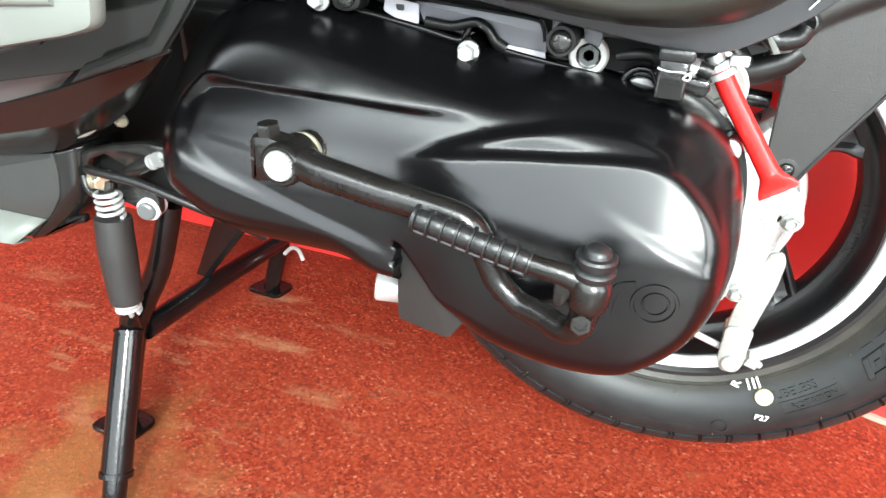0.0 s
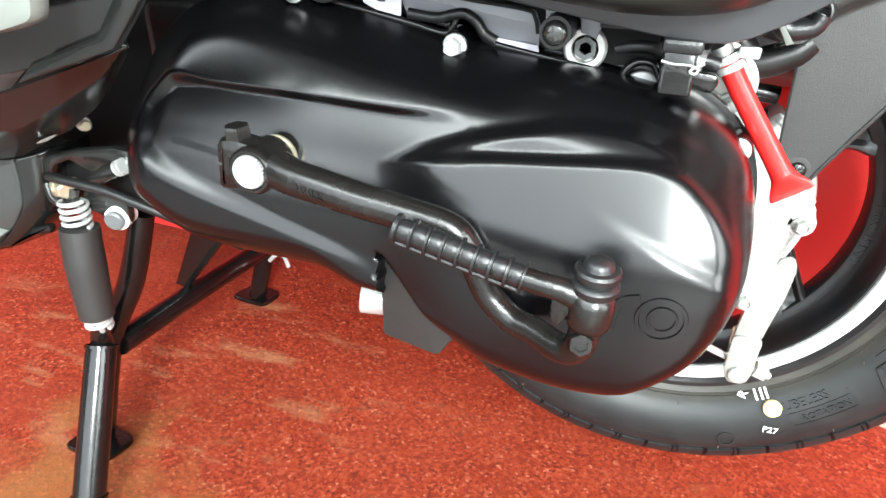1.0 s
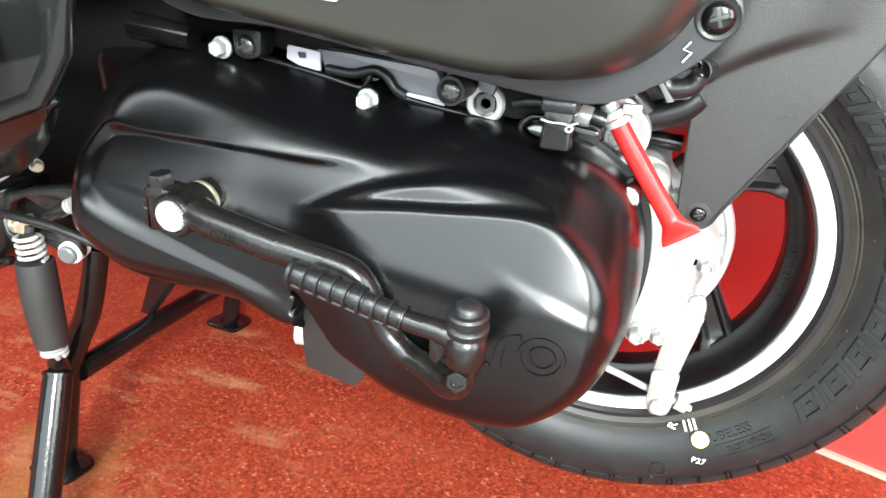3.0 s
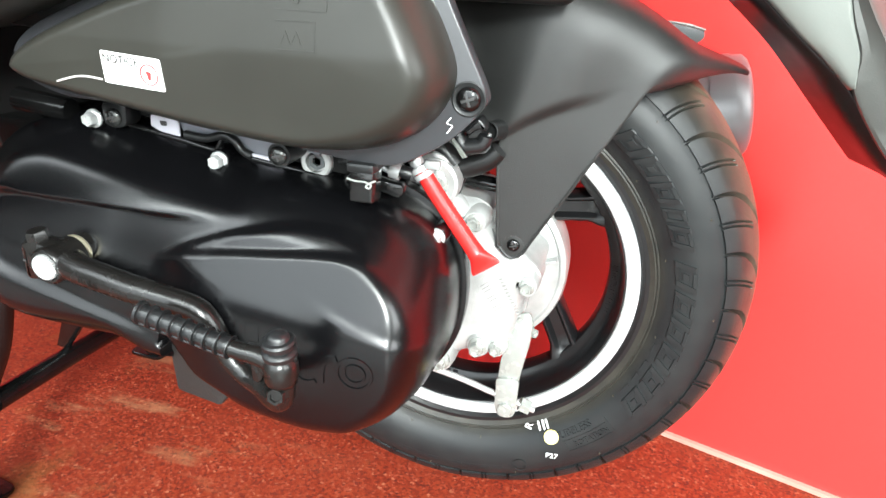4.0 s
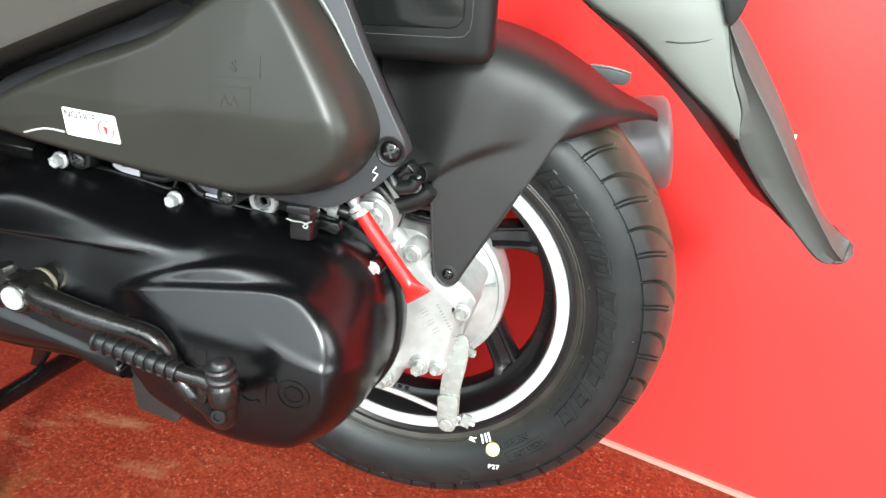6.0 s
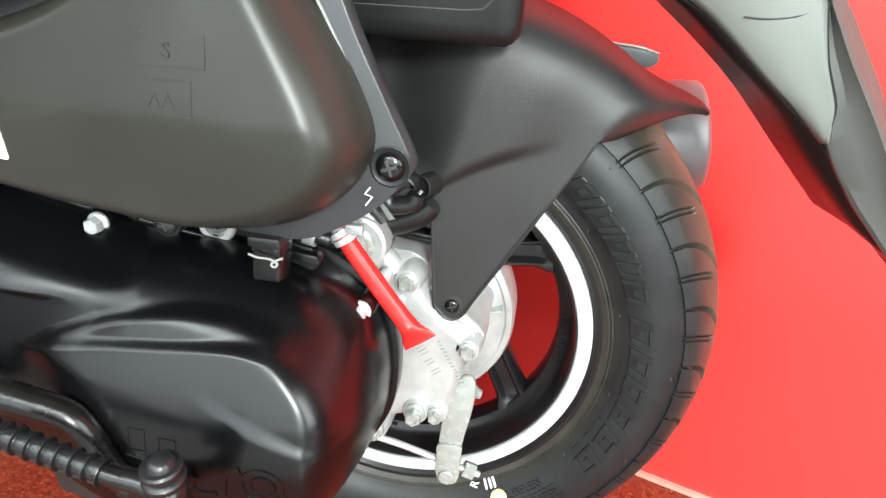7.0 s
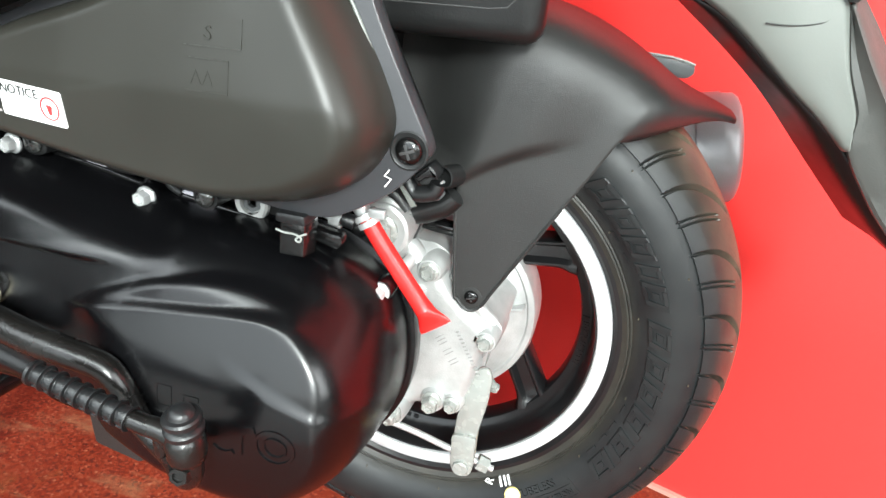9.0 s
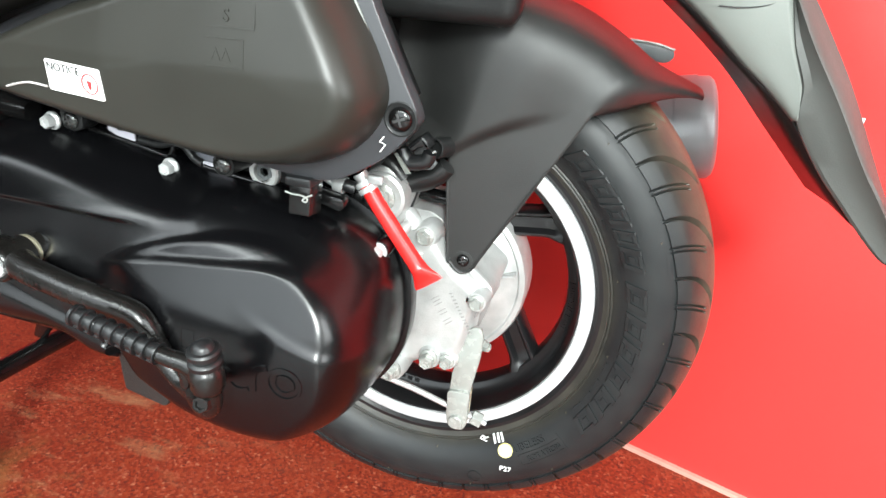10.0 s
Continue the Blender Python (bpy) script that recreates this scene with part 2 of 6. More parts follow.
def even(pts, n):
    """A closed outline resampled at n even steps."""
    p = np.vstack([pts, pts[:1]])
    s = np.concatenate([[0], np.cumsum(np.hypot(*(p[1:] - p[:-1]).T))])
    t = np.linspace(0, s[-1], n, endpoint=False)
    return np.stack([np.interp(t, s, p[:, 0]), np.interp(t, s, p[:, 1])], 1)


def inset(pts, d):
    """A closed outline moved inward by d."""
    p = np.array(pts, float)
    area = np.sum(p[:, 0] * np.roll(p[:, 1], -1) - np.roll(p[:, 0], -1) * p[:, 1])
    e = np.roll(p, -1, 0) - p
    e /= np.linalg.norm(e, axis=1)[:, None] + 1e-12
    nrm = np.stack([-e[:, 1], e[:, 0]], 1) * (1 if area > 0 else -1)
    m = nrm + np.roll(nrm, 1, 0)
    m /= np.maximum(np.sum(m * m, 1) / 2, 0.5)[:, None]
    return p + m * d


def skin(bm, rings, close=True, caps=True, wrap=False):
    """Faces between rings of points; the ends are capped."""
    vs = [[bm.verts.new(q) for q in r] for r in rings]
    k = len(vs[0])
    for a, b in zip(vs, vs[1:] + (vs[:1] if wrap else [])):
        for i in range(k if close else k - 1):
            j = (i + 1) % k
            bm.faces.new((a[i], a[j], b[j], b[i]))
    if caps and close:
        bm.faces.new(vs[0])
        bm.faces.new(vs[-1])
    return bm


def prism(outline, y0, y1, bevel=0.0015, bm=None):
    """A plate or block: an outline in x and z, from y0 to y1, with broken edges."""
    bm = bm or bmesh.new()
    o = np.array(outline, float)
    b = min(bevel, abs(y1 - y0) * 0.45)
    s = 1 if y1 > y0 else -1
    rings = []
    for d, y in ((b, y0), (b * 0.3, y0 + s * b * 0.3), (0, y0 + s * b), (0, y1 - s * b), (b * 0.3, y1 - s * b * 0.3), (b, y1)):
        rings.append([(x, y, z) for x, z in (inset(o, d) if d else o)])
    return skin(bm, rings)


def tube(pts, radius, seg=14, bm=None, n=0):
    """A round bar along a line of points; radius may be one number or one for each point."""
    bm = bm or bmesh.new()
    p = np.array(pts, float)
    r = np.full(len(p), radius, float) if np.isscalar(radius) else np.array(radius, float)
    if n:
        r = np.interp(np.linspace(0, 1, n), np.linspace(0, 1, len(r)), r)
        p = spline(p, n)
    t = np.gradient(p, axis=0)
    t /= np.linalg.norm(t, axis=1)[:, None] + 1e-12
    up = np.array([0, 0, 1.0]) if abs(t[0][2]) < 0.9 else np.array([1.0, 0, 0])
    rings = []
    for q, d, rad in zip(p, t, r):
        side = np.cross(d, up)
        side /= np.linalg.norm(side)
        up = np.cross(side, d)
        rings.append([q + rad * (math.cos(a) * side + math.sin(a) * up) for a in np.linspace(0, 2 * math.pi, seg, endpoint=False)])
    return skin(bm, rings)


def lathe(profile, at, axis=(0, -1, 0), seg=32, bm=None, flat=0, hoop=False):
    """Turns a profile of (height along the axis, radius) about an axis; flat: sides of a polygon in place of a circle; hoop: a closed section with a hole."""
    bm = bm or bmesh.new()
    d = Vector(axis).normalized()
    q = d.to_track_quat("Z", "X").to_matrix()
    k = flat or seg
    rings = []
    for hgt, r in profile:
        rings.append([Vector(at) + q @ Vector((r * math.cos(2 * math.pi * i / k), r * math.sin(2 * math.pi * i / k), hgt)) for i in range(k)])
    return skin(bm, rings, caps=not hoop, wrap=hoop)


def loft(rows, bm=None, steps=1):
    """An open skin through rows of points, smoothed between them."""
    bm = bm or bmesh.new()
    rows = np.array(rows, float)
    if steps > 1:
        rows = np.stack([spline(rows[:, k], (len(rows) - 1) * steps + 1) for k in range(rows.shape[1])], 1)
    return skin(bm, rows.tolist(), close=False, caps=False)


def block(cx, cy, cz, sx, sy, sz, bevel=0.002, bm=None, turn=None):
    """A box with broken edges, perhaps turned."""
    bm = bm or bmesh.new()
    out = [(-sx / 2, -sz / 2), (sx / 2, -sz / 2), (sx / 2, sz / 2), (-sx / 2, sz / 2)]
    first = len(bm.verts)
    prism(round_corners(out, bevel, 3), -sy / 2, sy / 2, bevel, bm)
    bm.verts.ensure_lookup_table()
    m = Matrix.Translation((cx, cy, cz)) @ (turn or Matrix())
    for v in bm.verts[first:]:
        v.co = m @ v.co
    return bm


def round_corners(pts, r, n=4):
    """An outline with its corners rounded."""
    p = np.array(pts, float)
    out = []
    for i in range(len(p)):
        a, b, c = p[i - 1], p[i], p[(i + 1) % len(p)]
        la, lc = np.linalg.norm(a - b), np.linalg.norm(c - b)
        d = min(r, la * 0.45, lc * 0.45)
        s, e = b + (a - b) / la * d, b + (c - b) / lc * d
        for u in np.linspace(0, 1, n):
            out.append((1 - u) ** 2 * s + 2 * u * (1 - u) * b + u * u * e)
    return np.array(out)


def hex_bolt(parent, at, r, mat, axis=(0, -1, 0), head=0.006, name="bolt", turn=0.0):
    """A hexagon-head flange bolt with a dished head."""
    bm = lathe([(-0.004, r * 1.05), (0, r * 1.26), (0.0012, r * 1.26), (0.0020, r * 1.08), (0.0024, r * 0.9)], at, axis, 26)
    lathe([(0.001, r), (head - 0.0012, r), (head, r * 0.86), (head, r * 0.62), (head - 0.0010, r * 0.50)], at, axis, bm=bm, flat=6)
    return part(name, bm, mat, parent, sharp=28)


def cross_screw(parent, at, r, mat, axis=(0, -1, 0), name="screw"):
    """A domed screw with a cross recess."""
    prof = [(-0.003, r * 0.9), (0, r), (r * 0.16, r * 0.98), (r * 0.36, r * 0.8), (r * 0.48, r * 0.5), (r * 0.50, r * 0.2)]
    ob = part(name, lathe(prof, at, axis, 26), mat, parent, sharp=40)
    y = at[1] - r * 0.52
    bm = bmesh.new()
    for a in (0.35, 0.35 + math.pi / 2):
        c, s = math.cos(a), math.sin(a)
        out = [(at[0] + c * u * r * 0.55 - s * v * r * 0.11, at[2] + s * u * r * 0.55 + c * v * r * 0.11) for u, v in ((-1, -1), (1, -1), (1, 1), (-1, 1))]
        prism(out, y + (0.0001 if a > 1 else 0), y + r * 0.2, 0.0001, bm)
    part("recess", bm, INK, ob, "dark cross recess")
    return ob


def letters(text, size, depth, place):
    """A bmesh of raised text; place maps (along, up, height) to the world."""
    cu = bpy.data.curves.new("lettering", "FONT")
    cu.body, cu.size, cu.extrude, cu.align_x, cu.resolution_u = text, size, depth / 2, "CENTER", 3
    ob = new("lettering", cu)
    dg = bpy.context.evaluated_depsgraph_get()
    dg.update()
    me = bpy.data.meshes.new_from_object(ob.evaluated_get(dg))
    bm = bmesh.new()
    bm.from_mesh(me)
    for v in bm.verts:
        v.co = place(v.co.x, v.co.y, v.co.z + depth / 2)
    bpy.data.objects.remove(ob)
    bpy.data.meshes.remove(me)
    bpy.data.curves.remove(cu)
    return bm


def signed(pts, poly):
    """The distance of points to a closed outline, positive inside."""
    p, a = np.asarray(pts, float), np.asarray(poly, float)
    b = np.roll(a, -1, 0)
    best = np.full(len(p), 9.0)
    inside = np.zeros(len(p), bool)
    for s, e in zip(a, b):
        d = e - s
        u = np.clip(((p - s) @ d) / (d @ d + 1e-15), 0, 1)
        best = np.minimum(best, np.hypot(*(p - s - u[:, None] * d).T))
        with np.errstate(divide="ignore", invalid="ignore"):
            cross = ((s[1] > p[:, 1]) != (e[1] > p[:, 1])) & (p[:, 0] < (e[0] - s[0]) * (p[:, 1] - s[1]) / (e[1] - s[1] + 1e-15) + s[0])
        inside ^= cross
    return np.where(inside, best, -best)


def smooth(x):
    x = np.clip(x, 0, 1)
    return x * x * (3 - 2 * x)


def shell(outline, spine, rings, height, back):
    """A moulded cover: rings shrink from the outline to a spine, and height(points) gives their y; the rim goes back to the depth given."""
    o = np.asarray(outline, float)
    s = np.asarray(spine, float)
    best, foot = np.full(len(o), 9.0), np.zeros_like(o)
    for a, b in zip(s, s[1:]):
        d = b - a
        u = np.clip(((o - a) @ d) / (d @ d), 0, 1)
        q = a + u[:, None] * d
        dist = np.hypot(*(o - q).T)
        foot[dist < best] = q[dist < best]
        best = np.minimum(best, dist)
    bm = bmesh.new()
    grid = []
    grid.append([(x, back, z) for x, z in o])
    for k in range(rings):
        f = (k / (rings - 1)) ** 1.25 * 0.985
        p = o + (foot - o) * f
        y = height(p)
        grid.append([(x, yy, z) for (x, z), yy in zip(p, y)])
    skin(bm, grid, caps=False)
    bm.verts.ensure_lookup_table()
    bmesh.ops.remove_doubles(bm, verts=bm.verts[-len(o):], dist=0.0012)
    edge = [e for e in bm.edges if e.is_boundary and e.verts[0].co.y < back - 0.004]
    bmesh.ops.holes_fill(bm, edges=edge, sides=0)
    return bm


# ---- the room ----
def slab(name, outline, z0, z1, mat, label, category):
    bm = bmesh.new()
    skin(bm, [[(x, y, z0) for x, y in outline], [(x, y, z1) for x, y in outline]])
    return tagged(part(name, bm, mat), label, category, kind="structure")


def wall(name, a, b, z0, z1, thick, mat, label):
    a, b = np.array(a), np.array(b)
    d = (b - a) / np.linalg.norm(b - a)
    nrm = np.array([-d[1], d[0]]) * thick
    return slab(name, [a, b, b + nrm, a + nrm], z0, z1, mat, label, "wall")


# the red wall has a shallow bend behind the wheel
BEND, LEFT_END, RIGHT_END = (0.005, 0.2075), (-2.6, 0.3065), (0.85, -0.0688)
slab("floor", [(-2.6, -0.48), (2.6, -0.48), (2.6, 0.6), (-2.6, 0.6)], -0.10, 0.0, TERRAZZO, "worn red terrazzo floor with stone chips and pale stains", "floor")
slab("floor_showroom", [(-2.6, -3.0), (2.6, -3.0), (2.6, -0.4802), (-2.6, -0.4802)], -0.10, 0.0, GREY_FLOOR, "plain grey stone showroom floor", "floor")
wall("wall_back", LEFT_END, BEND, 0, 3.5, 0.12, RED_WALL, "glossy red laminate wall behind the scooter")
wall("wall_back_right", BEND, RIGHT_END, 0, 3.5, 0.12, RED_WALL, "glossy red laminate wall running off at an angle")
d = (Vector((*RIGHT_END, 0)) - Vector((*BEND, 0))).normalized()
nv = Vector((-d.y, d.x, 0))
a, b = Vector((*BEND, 0)), Vector((*RIGHT_END, 0))
slab("baseboard", [tuple((a - nv * 0.005)[:2]), tuple((b - nv * 0.005)[:2]), tuple((b - nv * 0.0003)[:2]), tuple((a - nv * 0.0003)[:2])], 0.0004, 0.0055, SKIRT, "thin pale pink joint strip at the foot of the wall", "skirting")
slab("ceiling", [(-2.6, -3.0), (2.6, -3.0), (2.6, 0.6), (-2.6, 0.6)], 3.5, 3.6, CEILING, "plain dark grey painted ceiling", "ceiling")
for side, x, y0, y1, z0, z1 in (("west", -2.6, -2.75, -0.55, 1.70, 3.00), ("east", 2.6, -2.20, -0.80, 0.50, 2.30)):
    # each end wall has one tall pane; the pieces of wall stand round it
    near, far = ((x, -3.0), (x, 0.45)) if side == "west" else ((x, 0.60), (x, -3.0))
    low, high = ((x, y0), (x, y1)) if side == "west" else ((x, y1), (x, y0))
    plain = "plain dark grey plaster wall beside a window"
    wall("wall_%s_1" % side, near, low, 0, 3.5, 0.12, PLASTER, plain)
    wall("wall_%s_2" % side, high, far, 0, 3.5, 0.12, PLASTER, plain)
    wall("wall_%s_sill" % side, low, high, 0, z0, 0.12, PLASTER, "plain dark grey plaster wall under a window")
    wall("wall_%s_head" % side, low, high, z1, 3.5, 0.12, PLASTER, "plain dark grey plaster wall over a window")
wall("wall_return", (0.97, 0.60), (0.97, -0.1000), 0, 3.5, 0.12, PLASTER, "plain dark grey plaster wall at the end of the red one")
wall("wall_far", (2.6, 0.60), (0.85, 0.60), 0, 3.5, 0.12, PLASTER, "plain dark grey plaster wall of the showroom")
wall("wall_front_left", (-2.42, -3.0), (-2.6, -3.0), 0, 3.5, 0.12, PLASTER, "plain dark grey plaster wall beside the shop front")
wall("wall_front_right", (2.6, -3.0), (2.45, -3.0), 0, 3.5, 0.12, PLASTER, "plain dark grey plaster wall beside the shop front")
wall("wall_front_sill", (2.45, -3.0), (-2.42, -3.0), 0, 0.26, 0.12, PLASTER, "plain dark grey plaster wall under the shop front")

# ---- the scooter ----
scooter = tagged(new("scooter"), "black motor scooter on its centre stand beside a red wall", "scooter")
AXLE = 0.2488


def wheel_point(r, deg, y):
    return (r * math.cos(radians(deg)), y, AXLE + r * math.sin(radians(deg)))


# -- rear wheel --
wheel = part("rear_wheel", lathe([(-0.03, 0.028), (-0.028, 0.032), (-0.004, 0.058), (0.010, 0.062), (0.012, 0.056)], (0, 0.02, AXLE), seg=40), RIM_BLACK, scooter, "black alloy rear wheel with a machined rim edge")


def sidewall(r):
    """How far the tyre's flank stands out at a radius."""
    return float(np.interp(r, (0.134, 0.140, 0.148, 0.156, 0.165, 0.175, 0.1805, 0.1852), (0.031, 0.0355, 0.041, 0.0450, 0.0470, 0.0466, 0.0447, 0.0418)))


def tyre():
    """A road tyre: long crescent grooves and short shallow ones cut into the tread, a step at the shoulder."""
    wall_side = [(0.026, 0.130), (0.0305, 0.134), (0.0335, 0.1375), (0.0350, 0.1398), (0.0345, 0.1408), (0.0358, 0.1418), (0.0352, 0.1430), (0.0382, 0.1455), (0.0412, 0.149), (0.0448, 0.1555), (0.0468, 0.163), (0.0473, 0.170), (0.0464, 0.176), (0.0447, 0.1805), (0.0432, 0.1832), (0.0420, 0.1846), (0.0418, 0.1852)]
    tread = spline([(0.0432, 0.1857), (0.0412, 0.1900), (0.0385, 0.1943), (0.0360, 0.1970), (0.0330, 0.1995), (0.0290, 0.2022), (0.0245, 0.2049), (0.0195, 0.2073), (0.0145, 0.2093), (0.0095, 0.2107), (0.0045, 0.2115), (0.0, 0.2117)], 80)
    near = [(-y, r) for y, r in wall_side] + [(-y, r) for y, r in tread]
    far = [(y, r) for y, r in reversed(wall_side)]
    prof = near + [(y, r) for y, r in tread[::-7][1:]] + far
    y = np.array([q[0] for q in prof])
    r = np.array([q[1] for q in prof])
    k = 2200
    Y, T = np.meshgrid(y, np.arange(k) * 2 * math.pi / k)
    R = np.tile(r, (k, 1))
    pitch = 2 * math.pi / 28
    v = np.clip(1 - np.abs(Y) / 0.0432, 0, 1)
    cut = R > 0.1854
    lean = radians(15) * v ** 1.45 - radians(8.86)
    side = np.where(Y > 0, 0.5 * pitch, 0)
    long = (T + lean + side) % pitch - pitch / 2
    wide = 0.0044 + 0.0070 * smooth((v - 0.02) / 0.42) * smooth((0.97 - v) / 0.30)
    depth = 0.0062 * smooth((wide - np.abs(long)) / (0.0030 + 0.010 * v) + 0.5) * smooth((0.80 - v) / 0.10)
    short = (T + radians(8) * v ** 1.2 - radians(8.86) + side + pitch / 2) % pitch - pitch / 2
    lines = np.minimum(np.abs(short - 0.0085), np.abs(short + 0.0085))
    depth = np.maximum(depth, 0.0030 * smooth((0.0026 - lines) / 0.0020 + 0.5) * (v < 0.47))
    R = R - depth * cut
    co = np.stack([R * np.cos(T), Y, AXLE + R * np.sin(T)], -1).reshape(-1, 3)
    n = len(y)
    i, j = np.meshgrid(np.arange(k), np.arange(n - 1), indexing="ij")
    a, b = i * n + j, ((i + 1) % k) * n + j
    faces = np.stack([a, a + 1, b + 1, b], -1).reshape(-1, 4)
    me = bpy.data.meshes.new("tyre")
    me.from_pydata(co.tolist(), [], faces.tolist())
    bm = bmesh.new()
    bm.from_mesh(me)
    bpy.data.meshes.remove(me)
    return part("tyre", bm, RUBBER, wheel, "black tubeless scooter tyre with raised lettering", sharp=40)


tyre()


def rim():
    """Barrel and flange in one casting."""
    bm = bmesh.new()
    # barrel: y outward, radius
    prof = [(-0.030, 0.1385), (-0.0325, 0.1365), (-0.0322, 0.1335), (-0.0300, 0.1312), (-0.0285, 0.1310), (-0.0285, 0.1190), (-0.0250, 0.1180), (-0.0160, 0.1172), (-0.0085, 0.1158), (-0.0055, 0.1136), (-0.0046, 0.1105), (-0.0034, 0.1085), (-0.0010, 0.1076), (0.010, 0.1076), (0.014, 0.1085), (0.016, 0.1110), (0.028, 0.118), (0.030, 0.130), (0.030, 0.1385)]
    k = 120
    vs = [[bm.verts.new(wheel_point(r, 360 * i / k, y)) for y, r in prof] for i in range(k)]
    for i in range(k):
        a, b = vs[i], vs[(i + 1) % k]
        for j in range(len(prof)):
            m = (j + 1) % len(prof)
            bm.faces.new((a[j], a[m], b[m], b[j]))
    return part("rim", bm, RIM_BLACK, wheel, "black painted alloy rim")


rim()
# machined band on the flange
part("machined_band", lathe([(0.0002, 0.1202), (0.0022, 0.1205), (0.0030, 0.1214), (0.0032, 0.1280), (0.0026, 0.1298), (0.0002, 0.1304)], (0, -0.0283, AXLE), seg=120, hoop=True), SILVER, wheel, "bright machined silver rim band")


def spoke(heading):
    """One straight spoke set off the axle, with raised edges, a sunk middle and a flared foot at the rim."""
    bm = bmesh.new()
    rings = []
    c, s = math.cos(radians(heading)), math.sin(radians(heading))
    for f in np.linspace(0, 1, 15):
        along = 0.040 + 0.0635 * f
        flare = smooth((f - 0.72) / 0.28) ** 2
        w = 0.0098 + 0.0008 * f + 0.0045 * flare
        y = -0.0035 - 0.0012 * flare
        ridge = 0.0032 + 0.004 * flare
        sunk = 0.0050 * (1 - 0.75 * flare)
        sec = [(-w - 0.0014, y + 0.015), (-w, y + 0.002), (-w + 0.0018, y), (-w + ridge, y), (-w + ridge + 0.003, y + sunk), (w - ridge - 0.003, y + sunk), (w - ridge, y), (w - 0.0018, y), (w, y + 0.002), (w + 0.0014, y + 0.015)]
        rings.append([(along * c - (0.045 + u) * s, v, AXLE + along * s + (0.045 + u) * c) for u, v in sec])
    skin(bm, rings)
    return part("spoke", bm, RIM_BLACK, wheel)


for i in range(5):
    spoke(7 - 72 * i)


def arc_letters(text, size, depth, r, deg, mat, name, surface, label="", out=False):
    """Raised text round the wheel, its feet towards the axle, or out towards the tread."""
    def place(u, v, hgt):
        a = radians(deg) + (u / r if out else -u / r)
        rad = r + (size * 0.7 - v if out else v)
        return Vector((rad * math.cos(a), -surface(rad) - hgt, AXLE + rad * math.sin(a)))
    return part(name, letters(text, size, depth, place), mat, wheel, label, sharp=30)


def arc_bar(r0, r1, d0, d1, depth, mat, name, surface=sidewall, label="", n=6):
    """A raised bar on the tyre's flank, between two radii and two angles."""
    bm = bmesh.new()
    lo, hi = [], []
    for d in np.linspace(d0, d1, n):
        for bag, lift in ((lo, -0.001), (hi, depth)):
            bag.append([wheel_point(r, d, -surface(r) - lift) for r in np.linspace(r0, r1, 4)])
    for bag in (lo, hi):
        vs = [[bm.verts.new(q) for q in row] for row in bag]
        for a, b in zip(vs, vs[1:]):
            for j in range(3):
                bm.faces.new((a[j], a[j + 1], b[j + 1], b[j]))
        bag[:] = vs
    for a, b in ((0, 1),):
        ring_lo = [row[0] for row in lo] + lo[-1][1:] + [row[3] for row in reversed(lo[:-1])] + list(reversed(lo[0][1:3]))
        ring_hi = [row[0] for row in hi] + hi[-1][1:] + [row[3] for row in reversed(hi[:-1])] + list(reversed(hi[0][1:3]))
        for i in range(len(ring_lo)):
            j = (i + 1) % len(ring_lo)
            bm.faces.new((ring_lo[i], ring_lo[j], ring_hi[j], ring_hi[i]))
    return part(name, bm, mat, wheel, label, sharp=30)


def flank_block(deg, wide, r0, r1):
    """A raised slanted frame round a bar, in place of one letter of a trade name."""
    lean = 2.2

    def bar(u0, u1, v0, v1, height):
        bm = bmesh.new()
        us, vs = np.linspace(u0, u1, 6), np.linspace(v0, v1, 4)
        rings = []
        for inner, lift in ((0, -0.0008), (0, height * 0.7), (0.12, height)):
            edge = [(u, vs[0]) for u in us] + [(us[-1], v) for v in vs[1:]] + [(u, vs[-1]) for u in us[-2::-1]] + [(us[0], v) for v in vs[-2:0:-1]]
            ring = []
            for u, v in edge:
                u = u + (0.5 * (u0 + u1) - u) * inner * 0.3
                v = v + (0.5 * (v0 + v1) - v) * inner
                r = r0 + (r1 - r0) * v
                ring.append(wheel_point(r, deg - wide / 2 + wide * u - lean * (v - 0.5), -sidewall(r) - lift))
            rings.append(ring)
        skin(bm, rings)
        part("moulded_stroke", bm, RUBBER, wheel, sharp=30)

    bar(0.0, 0.22, 0, 1, 0.0015)
    bar(0.78, 1.0, 0, 1, 0.0015)
    bar(0.22, 0.78, 0, 0.2, 0.0015)
    bar(0.22, 0.78, 0.8, 1, 0.0015)
    if wide > 4:
        bar(0.38, 0.62, 0.34, 0.66, 0.0010)


# the two trade names on the flank, as rows of plain outlined blocks
for deg, wide in ((48.0, 7.0), (40.3, 6.6), (33.6, 5.6), (27.4, 3.6), (21.6, 6.0), (11.0, 7.0), (2.6, 6.8), (-5.0, 6.8), (-13.2, 6.8), (-21.5, 6.8), (-29.6, 6.8)):
    flank_block(deg, wide, 0.1525, 0.1665)
arc_letters("TUBELESS", 0.0078, 0.0010, 0.1500, -50.5, RUBBER, "moulded_word", sidewall, out=True)
arc_letters("ROTATION", 0.0062, 0.0010, 0.1605, -46.5, RUBBER, "moulded_word", sidewall, out=True)
for q in ((0.1580, 0.1586, -54.5, -40.0), (0.1670, 0.1676, -54.5, -40.0), (0.158, 0.1676, -54.8, -54.4)):
    arc_bar(*q, 0.0006, RUBBER, "moulded_arrow", n=8)
for q in ((0.1545, 0.1626, -40.2, -39.6), (0.1626, 0.1705, -40.2, -39.6)):
    arc_bar(*q, 0.0006, RUBBER, "moulded_arrow", n=3)
